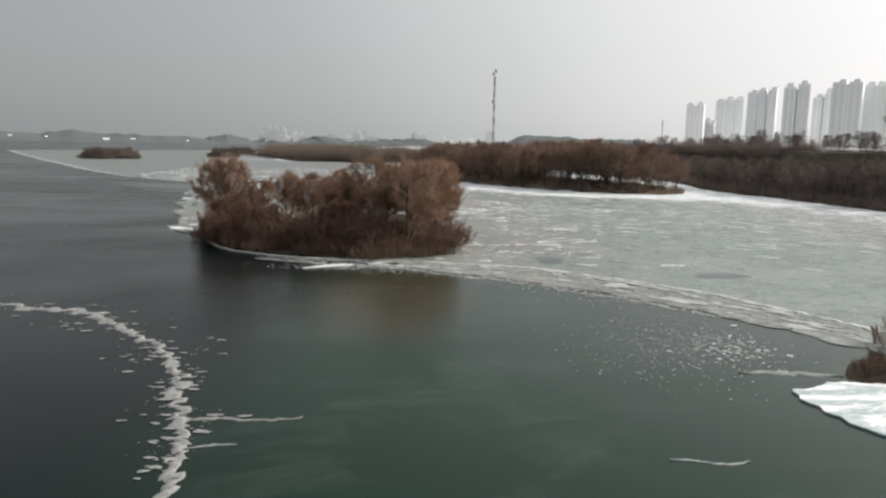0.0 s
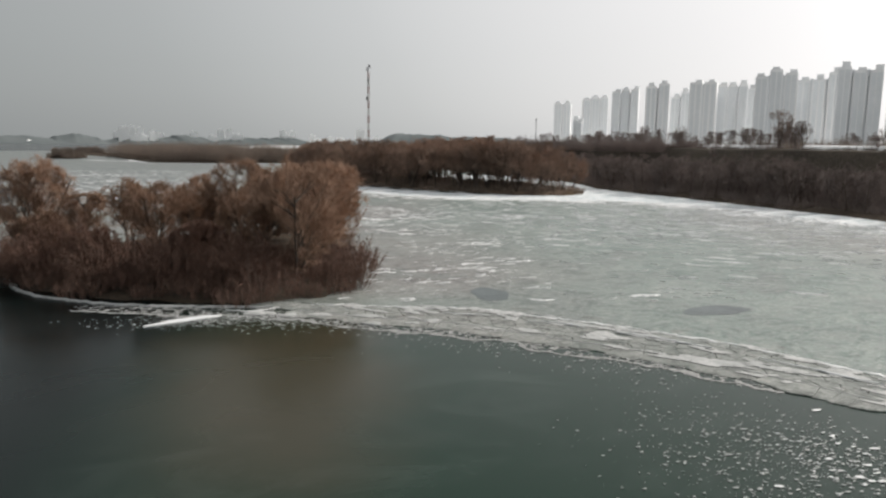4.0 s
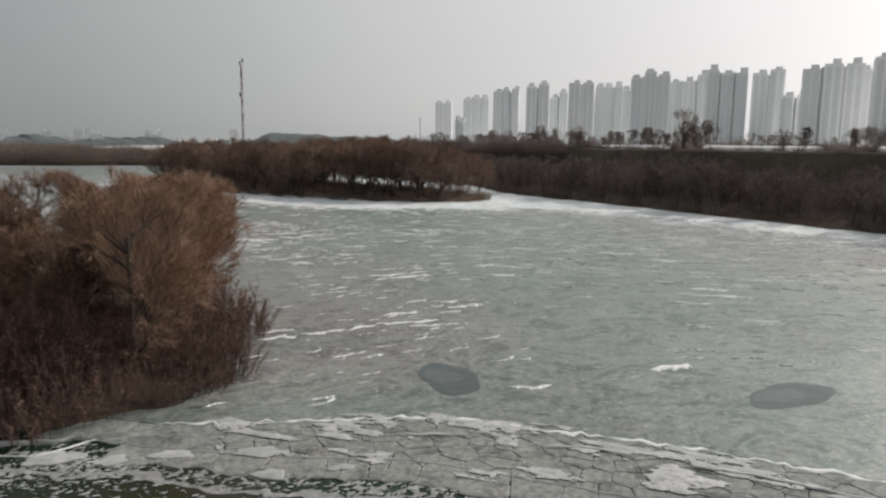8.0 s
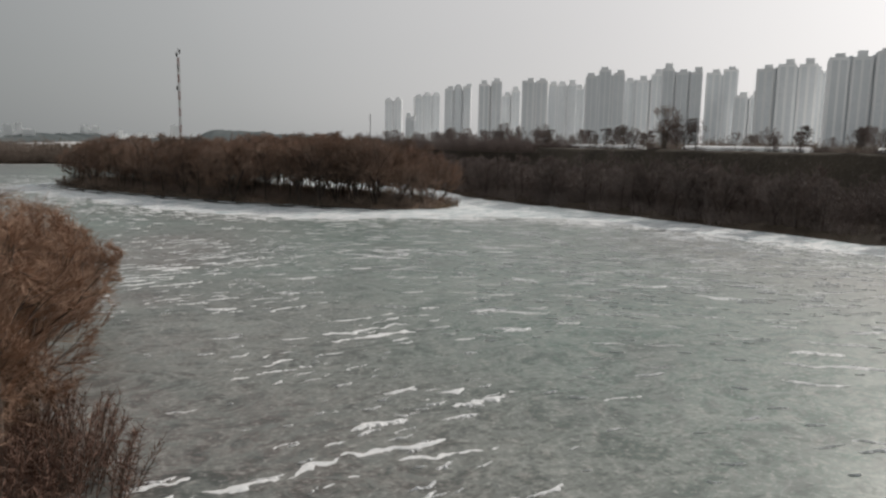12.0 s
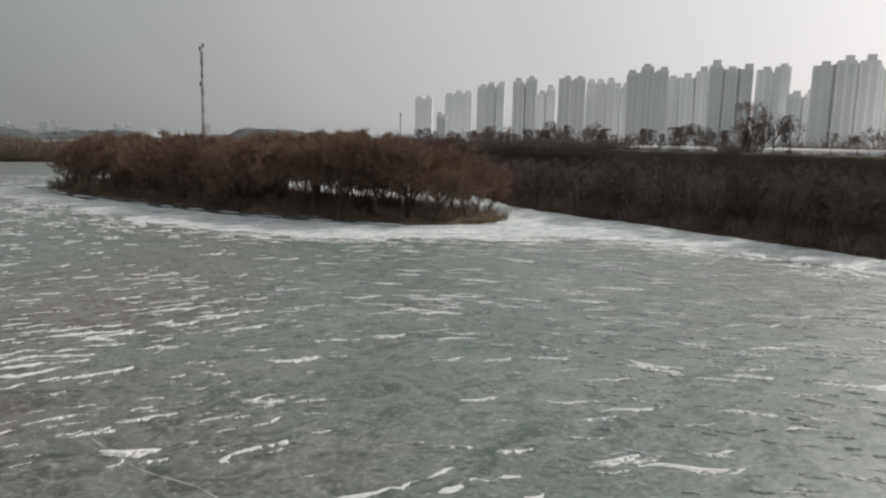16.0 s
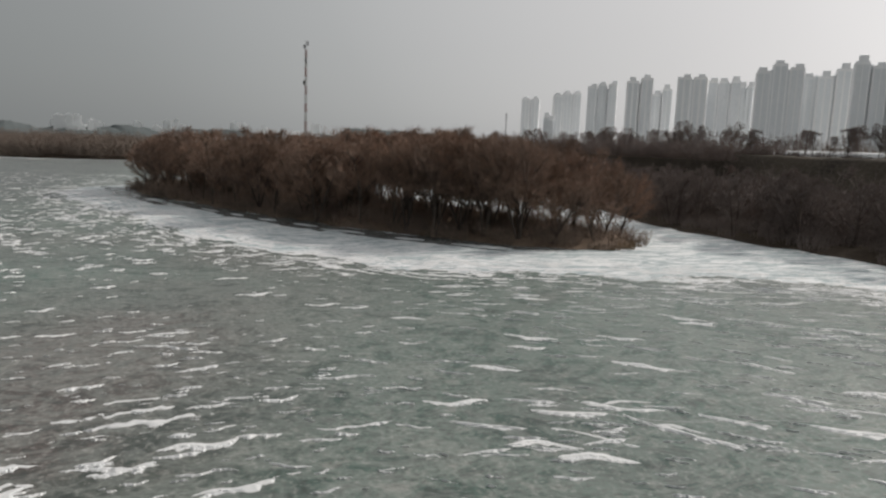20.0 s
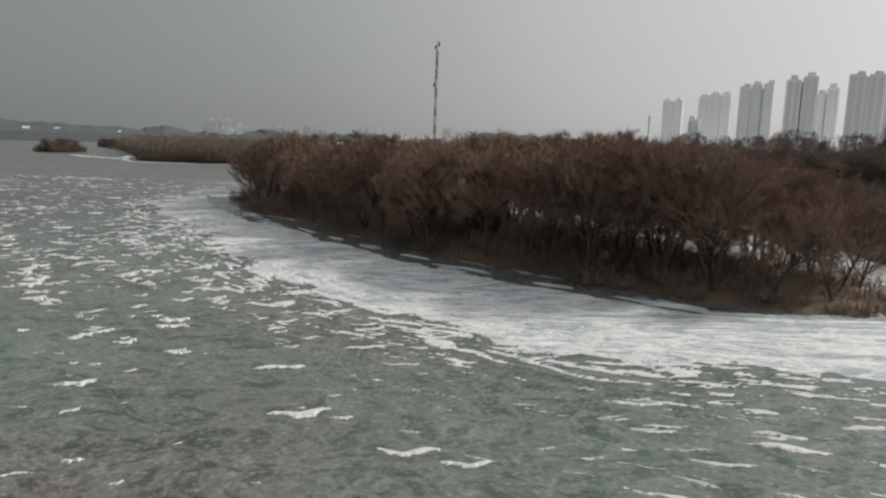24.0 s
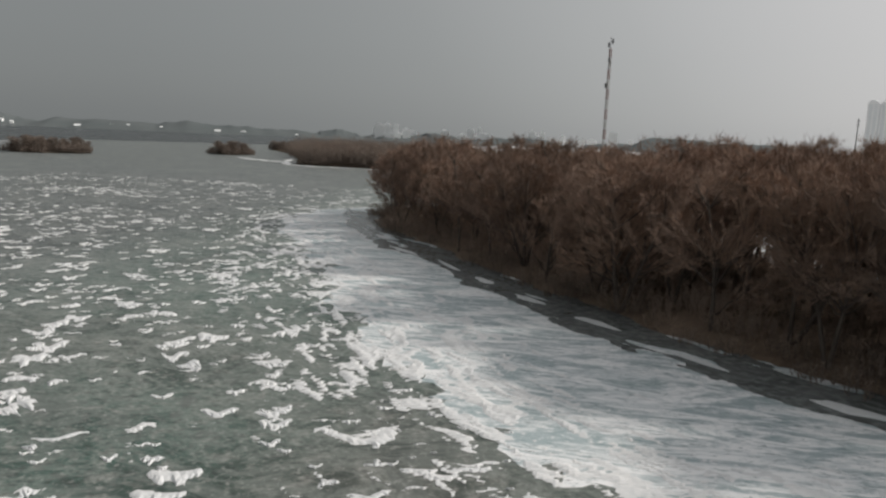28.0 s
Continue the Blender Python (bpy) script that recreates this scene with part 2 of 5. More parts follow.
# lighter copy of the leaf litter, brightening the shaded floor of the wood
LIFTED_LITTER = two_scale("shade_lifted_litter", (0.15, 0.11, 0.086), (0.2, 0.148, 0.11), (0.25, 0.185, 0.135), 0.12, 2.5, 0.95, 0.1, 0.6, 0.2)
BANK = two_scale("dead_grass_bank", (0.05, 0.042, 0.035), (0.085, 0.07, 0.055), (0.11, 0.095, 0.075), 0.08, 1.5, 0.95, 0.1, 0.6, 0.3)
# field snow, whitened so that its bounce brightens the tower walls
FIELD = two_scale("snowy_winter_field", (0.66, 0.67, 0.68), (0.78, 0.78, 0.78), (0.5, 0.48, 0.45), 0.02, 0.4, 0.95, 0.1, 0.4, 0.3)
BARK = two_scale("willow_bark", (0.075, 0.06, 0.052), (0.11, 0.09, 0.076), (0.14, 0.118, 0.1), 0.8, 9.0, 0.9, 0.15, 0.6, 0.03)
TWIG_WARM = two_scale("warm_brown_twigs", (0.305, 0.202, 0.146), (0.365, 0.245, 0.178), (0.235, 0.15, 0.108), 0.25, 2.0, 0.85, 0.15, 0.0, 0.01, 0.18)
TWIG_RED = two_scale("red_brown_twigs", (0.165, 0.098, 0.076), (0.21, 0.13, 0.1), (0.12, 0.074, 0.06), 0.25, 2.0, 0.85, 0.15, 0.0, 0.01, 0.18)
TWIG_DARK = two_scale("dark_brown_twigs", (0.25, 0.175, 0.138), (0.31, 0.205, 0.15), (0.2, 0.152, 0.128), 0.12, 1.5, 0.85, 0.15, 0.0, 0.01, 0.2)
# undergrowth colour paled in place of fill light inside the wood
TWIG_LIFTED = two_scale("shade_lifted_twigs", (0.3, 0.235, 0.195), (0.38, 0.29, 0.23), (0.24, 0.19, 0.16), 0.2, 1.5, 0.85, 0.15, 0.0, 0.01, 0.2)
# twigs of the far woods: haze put in as a greyer base colour
TWIG_HAZED = two_scale("haze_greyed_twigs", (0.2, 0.165, 0.14), (0.25, 0.2, 0.165), (0.16, 0.13, 0.115), 0.1, 1.0, 0.85, 0.15, 0.0, 0.01, 0.15)
REED = two_scale("dry_reed", (0.3, 0.22, 0.14), (0.38, 0.29, 0.19), (0.22, 0.15, 0.1), 0.5, 3.0, 0.85, 0.15, 0.0)
PLASTIC = two_scale("white_plastic_film", (0.72, 0.73, 0.74), (0.8, 0.8, 0.8), (0.62, 0.63, 0.64), 0.2, 1.5, 0.45, 0.4, 0.1)
# tower walls and windows lightened in the base colour to imitate haze
WALL_A = two_scale("haze_paled_plaster", (0.86, 0.87, 0.88), (0.9, 0.9, 0.9), (0.83, 0.84, 0.85), 0.03, 0.5, 0.8, 0.2, 0.1, 0.03, 0.06)
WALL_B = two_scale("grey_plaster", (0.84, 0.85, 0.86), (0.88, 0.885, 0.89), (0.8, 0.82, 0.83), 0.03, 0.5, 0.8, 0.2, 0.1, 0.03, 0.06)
GLAZING = two_scale("haze_paled_window", (0.7, 0.73, 0.75), (0.75, 0.77, 0.79), (0.66, 0.69, 0.71), 0.05, 0.4, 0.3, 0.5, 0.0)
STEEL_RED = two_scale("red_painted_steel", (0.16, 0.07, 0.055), (0.2, 0.09, 0.07), (0.13, 0.06, 0.05), 0.3, 3.0, 0.6, 0.4, 0.1)
STEEL_WHITE = two_scale("white_painted_steel", (0.34, 0.33, 0.32), (0.4, 0.39, 0.38), (0.28, 0.27, 0.26), 0.3, 3.0, 0.6, 0.4, 0.1)
DARK_STEEL = two_scale("dark_steel", (0.07, 0.07, 0.075), (0.1, 0.1, 0.1), (0.06, 0.06, 0.06), 0.3, 3.0, 0.6, 0.4, 0.1)
# the hills' haze is mixed into this blue-grey base colour
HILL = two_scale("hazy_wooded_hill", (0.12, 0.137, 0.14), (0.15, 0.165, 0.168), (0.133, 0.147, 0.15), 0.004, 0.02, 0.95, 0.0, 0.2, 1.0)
# white of the houses; on the town blocks this paleness replaces haze
FAR_WALL = two_scale("far_white_wall", (0.82, 0.83, 0.83), (0.85, 0.86, 0.86), (0.79, 0.81, 0.81), 0.02, 0.2, 0.9, 0.1, 0.0)


# ---- mesh helpers ----
def mesh_of(name, verts, faces, mat, smooth=False):
    me = bpy.data.meshes.new(name)
    me.from_pydata(verts if isinstance(verts, list) else verts.tolist(), [], faces if isinstance(faces, list) else faces.tolist())
    me.materials.append(mat)
    if smooth:
        me.shade_smooth()
    me.update()
    return me


def thing(name, label, category, group="", kind="", at=None):
    ob = new(name)
    if at is not None:
        ob.matrix_basis = at
    return tagged(ob, label, category, group, kind)


def part_mesh(name, me, parent, label=""):
    ob = new(name, me)
    ob.parent = parent
    return tagged(ob, label)


def part(name, bm, mat, parent, label=""):
    me = bpy.data.meshes.new(name)
    bm.to_mesh(me)
    bm.free()
    me.materials.append(mat)
    return part_mesh(name, me, parent, label)


def box(bm, x0, x1, y0, y1, z0, z1, bevel=0.0):
    r = bmesh.ops.create_cube(bm, size=1.0, matrix=Matrix.Translation(((x0 + x1) / 2, (y0 + y1) / 2, (z0 + z1) / 2)) @ Matrix.Diagonal((x1 - x0, y1 - y0, z1 - z0, 1)))
    if bevel:
        ed = list({ed for v in r["verts"] for ed in v.link_edges})
        bmesh.ops.bevel(bm, geom=ed, offset=bevel, segments=1, affect="EDGES")


def rod(bm, p, q, r, sides=5):
    p, q = Vector(p), Vector(q)
    d = q - p
    m = Matrix.Translation((p + q) / 2) @ d.to_track_quat("Z", "Y").to_matrix().to_4x4()
    bmesh.ops.create_cone(bm, cap_ends=True, segments=sides, radius1=r, radius2=r, depth=d.length, matrix=m)


def inside_depth(P, poly):
    """Signed distance of points P (N, 2) to a closed outline: positive inside."""
    poly = np.asarray(poly, float)
    best, inside = np.full(len(P), 1e18), np.zeros(len(P), bool)
    for a, b in zip(poly, np.roll(poly, -1, 0)):
        d = b - a
        t = np.clip(((P - a) @ d) / (d @ d), 0, 1)
        best = np.minimum(best, ((P - a - t[:, None] * d) ** 2).sum(1))
        cross = (a[1] > P[:, 1]) != (b[1] > P[:, 1])
        with np.errstate(divide="ignore", invalid="ignore"):
            xs = (b[0] - a[0]) * (P[:, 1] - a[1]) / (b[1] - a[1] + 1e-12) + a[0]
        inside ^= cross & (P[:, 0] < xs)
    return np.sqrt(best) * np.where(inside, 1, -1)


def wobble(P, scale, amount, seed=0.0, octaves=4):
    return np.array([noise.fractal((x * scale, y * scale, seed), 0.7, 2.1, octaves) for x, y in P]) * amount


def smooth_line(pts, step=2.0, closed=False):
    """A rounded line through the points, sampled at about that step."""
    pts = [Vector((*p, 0)) for p in pts]
    n, out = len(pts), []
    for i in range(n if closed else n - 1):
        p0, p1, p2, p3 = (pts[(i + k) % n] if closed else pts[min(max(i + k, 0), n - 1)] for k in (-1, 0, 1, 2))
        m = max(2, int((p2 - p1).length / step))
        for j in range(m):
            t = j / m
            out.append((0.5 * (2 * p1 + (p2 - p0) * t + (2 * p0 - 5 * p1 + 4 * p2 - p3) * t * t + (3 * p1 - p0 - 3 * p2 + p3) * t ** 3)).to_2d())
    if not closed:
        out.append(pts[-1].to_2d())
    return np.array([tuple(p) for p in out])


def ragged(line, amount, scale, seed):
    """Shifts a line's points sideways by a rough pattern."""
    t = np.gradient(line, axis=0)
    nrm = np.stack([-t[:, 1], t[:, 0]], 1) / (np.linalg.norm(t, axis=1)[:, None] + 1e-9)
    return line + nrm * wobble(line, scale, amount, seed, 6)[:, None]


def sheet(name, outline, z, thick, mat, label, category, kind="structure"):
    """A flat sheet with an upright rim, from a closed outline."""
    from mathutils.geometry import tessellate_polygon
    n = len(outline)
    tri = tessellate_polygon([[Vector((x, y, 0)) for x, y in outline]])
    verts = [(x, y, z) for x, y in outline] + [(x, y, z - thick) for x, y in outline]
    faces = [tuple(f) for f in tri] + [(i, (i + 1) % n, n + (i + 1) % n, n + i) for i in range(n)]
    me = mesh_of(name, verts, faces, mat)
    bm = bmesh.new()
    bm.from_mesh(me)
    bmesh.ops.recalc_face_normals(bm, faces=bm.faces)
    bm.to_mesh(me)
    bm.free()
    return tagged(new(name, me), label, category, kind=kind)


def land(name, outline, step, height, mat, label, category, seed, rough=1.0):
    """Ground that rises out of the lake inside an outline; height maps depth behind the shore to metres."""
    o = np.asarray(outline)
    lo, hi = o.min(0) - 4, o.max(0) + 4
    xs, ys = np.arange(lo[0], hi[0] + step, step), np.arange(lo[1], hi[1] + step, step)
    X, Y = np.meshgrid(xs, ys)
    P = np.stack([X.ravel(), Y.ravel()], 1)
    d = inside_depth(P, o) + wobble(P, 0.16, 1.3 * rough, seed)
    z = height(d, P) + np.where(d > 0.5, wobble(P, 0.3, 0.16, seed + 7), 0)
    nx, ny = len(xs), len(ys)
    idx = np.arange(nx * ny).reshape(ny, nx)
    quads = np.stack([idx[:-1, :-1], idx[:-1, 1:], idx[1:, 1:], idx[1:, :-1]], -1).reshape(-1, 4)
    keep = (z[quads] > -0.25).any(1)
    quads = quads[keep]
    used, inv = np.unique(quads, return_inverse=True)
    me = mesh_of(name, np.column_stack([P, np.maximum(z, -0.4)])[used], inv.reshape(-1, 4), mat, True)
    return tagged(new(name, me), label, category, kind="structure")


# ---- plan ----
ISLAND = [(-35, 103), (-33, 94), (-26, 86), (-17, 81), (-8, 79), (-2, 80.5), (0.5, 85), (1.4, 93), (1.2, 99), (-0.5, 105), (-1.6, 112), (-1.0, 121), (-4, 127), (-12, 125), (-22, 118), (-31, 110)]
SHORE = [(-212, 700), (-156, 605), (-122, 530), (-98, 466), (-62, 460), (-20, 470), (30, 475), (60, 468), (74, 400), (84, 320), (86, 262), (82, 228), (84, 207), (89, 190), (94, 163),
         (98, 140), (101, 122), (107, 95), (119, 60), (142, 10), (185, -70)]
PENINSULA = [(-15, 296), (-8, 274), (8, 249), (19, 233), (28, 221), (39, 210), (48, 202), (60, 197.5), (67, 203), (70, 214), (64, 226), (56, 240), (47, 256), (40, 274), (24, 292), (4, 303)]
EDGE = [(-9, 77.8), (-4, 76), (1.5, 73), (7, 70.8), (11.5, 67.2), (16, 63.5), (20, 60), (23.5, 55.5), (27.5, 49.5), (33, 42)]
RIM = [(-8, 79.0), (-3, 78.2), (3, 76.6), (9, 75.0), (14, 71.8), (19, 68), (23.2, 64), (27, 59), (31, 52.5), (37, 45)]
SNOW_FRONT = [(-26, 290), (-20, 264), (-8, 243), (2, 224), (12, 205), (22, 194), (34, 186), (48, 181), (66, 178), (78, 168), (85, 148), (88, 125), (93, 95), (104, 60), (126, 10)]


def low_ground(d, P):
    return np.clip(d * 0.3, -0.6, 0.7) + np.clip(d - 2.5, 0, 12) * 0.05


# ---- water, ice and snow ----
ring = [(4800 * math.cos(i / 96 * math.tau), 4800 * math.sin(i / 96 * math.tau)) for i in range(96)]
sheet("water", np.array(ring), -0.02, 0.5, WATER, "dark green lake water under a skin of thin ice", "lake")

ice_line = np.concatenate([ragged(smooth_line(RIM[:0:-1], 0.3), 0.5, 0.4, 3.0), ragged(smooth_line([(-2.5, 80.2), (-9, 82.5), (-20, 87), (-31, 99), (-40, 107), (-58, 160), (-78, 220), (-96, 236), (-150, 298), (-240, 425), (-330, 555), (-420, 690)], 2.0), 3.0, 0.05, 5.0)[3:]])
ice_outline = np.concatenate([ice_line, [(-300, 900), (300, 900), (400, 300), (400, -150), (190, -150), (60, -20), (42, 25)]])
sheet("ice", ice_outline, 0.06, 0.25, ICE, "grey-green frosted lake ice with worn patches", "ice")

front = ragged(ragged(smooth_line(SNOW_FRONT, 0.6), 3.0, 0.1, 9.0), 1.6, 0.45, 19.0)
snow_outline = np.concatenate([front, [(190, -60), (150, 60), (130, 160), (120, 300), (60, 320), (-5, 320)]])
sheet("snow_band", snow_outline, 0.076, 0.03, SNOW_BAND, "wind-scoured snow lying on the ice along the bank", "snow")

# ---- land ----
land("island", ISLAND, 0.8, low_ground, SOIL, "small wooded island of dark soil and leaf litter", "island", 1.0)
land("peninsula", PENINSULA, 1.2, low_ground, LIFTED_LITTER, "low wooded tongue of land covered with dead leaves", "ground", 2.0)
bank = SHORE + [(420, -70), (420, 700)]
land("bank", bank, 4.0, low_ground, SOIL, "low wooded lake bank with dead leaves", "ground", 3.0)
sheet("ground", np.array([(-212, 698), (418, 698), (418, -68), (185, -68), (900, -2500), (4000, -2500), (4000, 2600), (1500, 4500), (-150, 4400)]), 1.1, 1.5, FIELD, "flat snowy winter fields reaching to the horizon", "ground")

# hidden snow sheet, added only to reflect light up at the darker towers
sheet("bounce_field", np.array([(118, 440), (240, 392), (416, 372), (416, 694), (10, 694), (60, 600)]), 1.6, 0.4, FIELD, "white snow sheet added to bounce light onto the towers", "field")
DIKE = [(96, 372), (112, 330), (122, 270), (129, 215), (136, 165), (146, 115), (166, 50), (205, -60)]
line = smooth_line(DIKE, 6.0)
t = np.gradient(line, axis=0)
nrm = np.stack([t[:, 1], -t[:, 0]], 1) / np.linalg.norm(t, axis=1)[:, None]
if nrm[0, 0] > 0:
    nrm = -nrm
rows = []
for off, z in ((15, 0.6), (9, 4.5), (4, 9.0), (1.2, 12.0), (0, 12.6), (-5, 12.7), (-14, 12.4)):
    p = line + nrm * off
    rows.append(np.column_stack([p, z + wobble(p, 0.1, 0.3, off)]))
nl = len(line)
verts = np.concatenate(rows)
faces = [(r * nl + i, r * nl + i + 1, (r + 1) * nl + i + 1, (r + 1) * nl + i) for r in range(len(rows) - 1) for i in range(nl - 1)]
me = mesh_of("embankment", verts, faces, BANK, True)
tagged(new("embankment", me), "dark grassy embankment above the wooded bank", "embankment", kind="structure")
top_rows = [np.column_stack([p, np.full(nl, 12.42) + wobble(p, 0.05, 0.15, 3.0)]) for p in (line - nrm * off for off in (10, 20, 60, 160, 330))]
faces = [(r * nl + i, r * nl + i + 1, (r + 1) * nl + i + 1, (r + 1) * nl + i) for r in range(4) for i in range(nl - 1)]
tagged(new("field", mesh_of("field", np.concatenate(top_rows), faces, FIELD, True)), "snowy level field behind the embankment's crest", "field", kind="structure")


# ---- trees ----
def curves(start, way, length, bend, up, steps, rng):
    """Bent lines (N, steps, 3) from start points along their ways."""
    t = np.linspace(0, 1, steps)[None, :, None]
    side = rng.normal(0, 1, way.shape) * bend
    side[:, 2] += up
    return start[:, None] + length[:, None, None] * (way[:, None] * t + side[:, None] * t ** 2 * 0.5)


def sprout(lines, per, lo, hi, angle, rng, upward=0.0):
    """Start points and ways of side shoots along each line."""
    n, k, _ = lines.shape
    which = np.repeat(np.arange(n), per)
    f = rng.uniform(lo, hi, len(which)) * (k - 1)
    i = np.minimum(f.astype(int), k - 2)
    a, b = lines[which, i], lines[which, i + 1]
    start = a + (b - a) * (f - i)[:, None]
    tan = (b - a) / (np.linalg.norm(b - a, axis=1)[:, None] + 1e-9)
    r = rng.normal(0, 1, tan.shape)
    r -= (r * tan).sum(1)[:, None] * tan
    r /= np.linalg.norm(r, axis=1)[:, None] + 1e-9
    an = np.radians(rng.uniform(*angle, len(which)))[:, None]
    way = tan * np.cos(an) + r * np.sin(an)
    way[:, 2] += upward
    return start, way / np.linalg.norm(way, axis=1)[:, None]


def tubes(lines, r0, r1, sides):
    """Vertices and faces of tapered tubes along the lines."""
    n, k, _ = lines.shape
    tan = np.gradient(lines, axis=1)
    tan /= np.linalg.norm(tan, axis=2)[..., None] + 1e-9
    ref = np.where(np.abs(tan[..., 2:3]) > 0.9, np.array([1.0, 0, 0]), np.array([0, 0, 1.0]))
    u = np.cross(tan, ref)
    u /= np.linalg.norm(u, axis=2)[..., None] + 1e-9
    v = np.cross(tan, u)
    rad = r0[:, None] + (r1 - r0)[:, None] * np.linspace(0, 1, k)[None]
    an = np.arange(sides) / sides * math.tau
    ringv = lines[:, :, None] + rad[:, :, None, None] * (u[:, :, None] * np.cos(an)[:, None] + v[:, :, None] * np.sin(an)[:, None])
    idx = np.arange(n * k * sides).reshape(n, k, sides)
    q = np.stack([idx[:, :-1], np.roll(idx[:, :-1], -1, 2), np.roll(idx[:, 1:], -1, 2), idx[:, 1:]], -1)
    return ringv.reshape(-1, 3), q.reshape(-1, 4)


def blades(start, way, length, width, droop, rng):
    """Thin tapering shoots, one triangle each."""
    side = np.cross(way, rng.normal(0, 1, way.shape))
    side /= np.linalg.norm(side, axis=1)[:, None] + 1e-9
    tip = start + way * length[:, None]
    tip[:, 2] -= droop * length
    w = side * width[:, None] * 0.5
    v = np.stack([start - w, start + w, tip], 1).reshape(-1, 3)
    return v, np.arange(len(v)).reshape(-1, 3)


def rounded(p, H, wide, low):
    """Draws points outside a rounded crown back into it."""
    c, rad = np.array([0, 0, H * (0.5 + low * 0.5)]), np.array([wide * H, wide * H, H * (0.5 - low * 0.5)])
    q = (p - c) / rad
    r = np.linalg.norm(q, axis=-1, keepdims=True) + 1e-9
    rough = 0.1 * np.sin(p[..., :1] * 2.3 + p[..., 1:2] * 1.7) * np.cos(p[..., 2:] * 2.1 + p[..., :1])
    lim = 0.72 + 0.3 * np.tanh((r - 0.72) / 0.42) + rough
    return c + q / r * np.where(r > 0.72, np.minimum(r, lim), r) * rad


def outward(p, way, H, low, share):
    """Turns shoots some way outward from the middle of the crown."""
    d = p - np.array([0, 0, H * (0.3 + low * 0.5)])
    w = way + share * d / (np.linalg.norm(d, axis=1)[:, None] + 1e-9)
    return w / np.linalg.norm(w, axis=1)[:, None]


def tree_data(seed, height, stems=2, spread=28, limbs=6, branches=5, shoots=5, twigs=8, width=0.03, droop=0.15, low=0.1, wide=0.42, first=0.3, thick=0.017, tip=1.0):
    """Wood and crown (vertices, faces) of a bare tree that stands at the origin."""
    rng = np.random.default_rng(seed)
    H = height
    az = rng.uniform(0, math.tau) + np.arange(stems) * math.tau / stems + rng.normal(0, 0.3, stems)
    lean = np.radians(rng.uniform(4, spread, stems))
    way = np.stack([np.sin(lean) * np.cos(az), np.sin(lean) * np.sin(az), np.cos(lean)], 1)
    start = np.stack([np.cos(az) * 0.12 * (stems > 1), np.sin(az) * 0.12 * (stems > 1), np.full(stems, -0.25)], 1)
    L0 = curves(start, way, rng.uniform(0.6, 0.78, stems) * H, 0.14, 0.15, 7, rng)
    s, w = sprout(L0, limbs, first, 0.98, (28, 66), rng, 0.12)
    L1 = rounded(curves(s, w, rng.uniform(0.26, 0.42, len(s)) * H, 0.25, 0.25, 6, rng), H, wide, low)
    s, w = sprout(L1, branches, 0.2, 1.0, (20, 60), rng, 0.1)
    L2 = rounded(curves(s, w, rng.uniform(0.12, 0.22, len(s)) * H, 0.3, 0.15, 5, rng), H, wide, low)
    s, w = sprout(L2, shoots, 0.15, 1.0, (18, 60), rng, 0.05)
    w = outward(s, w, H, low, 0.35)
    L3 = rounded(curves(s, w, rng.uniform(0.07, 0.13, len(s)) * H, 0.3, 0.0, 4, rng), H, wide, low)
    s, w = sprout(L3, twigs, 0.05, 1.0, (8, 50), rng, 0.08)
    w = outward(s, w, H, low, 0.6)
    r = thick * H
    v0, f0 = tubes(L0, np.full(stems, r), np.full(stems, r * 0.3), 7)
    v1, f1 = tubes(L1, np.full(len(L1), r * 0.4), np.full(len(L1), r * 0.1), 4)
    v2, f2 = tubes(L2, np.full(len(L2), r * 0.14), np.full(len(L2), r * 0.05), 3)
    d3 = L3[:, -1] - L3[:, 0]
    n3 = np.linalg.norm(d3, axis=1)
    va, fa = blades(L3[:, 0], d3 / n3[:, None], n3, np.full(len(L3), width * 1.6), 0.0, rng)
    vb, fb = blades(s, w, rng.uniform(0.04, 0.105, len(s)) * H * tip, np.full(len(s), width), droop, rng)
    return (np.concatenate([v0, v1, v2]), np.concatenate([f0, f1 + len(v0), f2 + len(v0) + len(v1)])), (np.concatenate([va, vb]), np.concatenate([fa, fb + len(va)]))


def tree_meshes(*args, **more):
    (v, f), crown = tree_data(*args, **more)
    return mesh_of("trunk", v, f, BARK, True), crown


def shrub_mesh(seed, height, radius, stems, twigs, width=0.025, tip=1.0):
    """Stems and twigs of a dense low thicket."""
    rng = np.random.default_rng(seed)
    az, rr = rng.uniform(0, math.tau, stems), radius * np.sqrt(rng.uniform(0, 1, stems))
    start = np.stack([rr * np.cos(az), rr * np.sin(az), np.full(stems, -0.1)], 1)
    way = np.stack([np.cos(az) * 0.35 * rr / radius, np.sin(az) * 0.35 * rr / radius, np.ones(stems)], 1) + rng.normal(0, 0.12, (stems, 3))
    way /= np.linalg.norm(way, axis=1)[:, None]
    ht = height * (1 - 0.45 * (rr / radius) ** 2) * rng.uniform(0.6, 1.0, stems)
    L0 = curves(start, way, ht, 0.2, 0.05, 5, rng)
    v0, f0 = tubes(L0, np.full(stems, 0.022), np.full(stems, 0.008), 3)
    s, w = sprout(L0, twigs, 0.12, 1.0, (25, 80), rng, 0.1)
    vb, fb = blades(s, w, rng.uniform(0.2, 0.55, len(s)) * height * 0.36 * tip, np.full(len(s), width), 0.05, rng)
    return (v0, f0), (vb, fb)


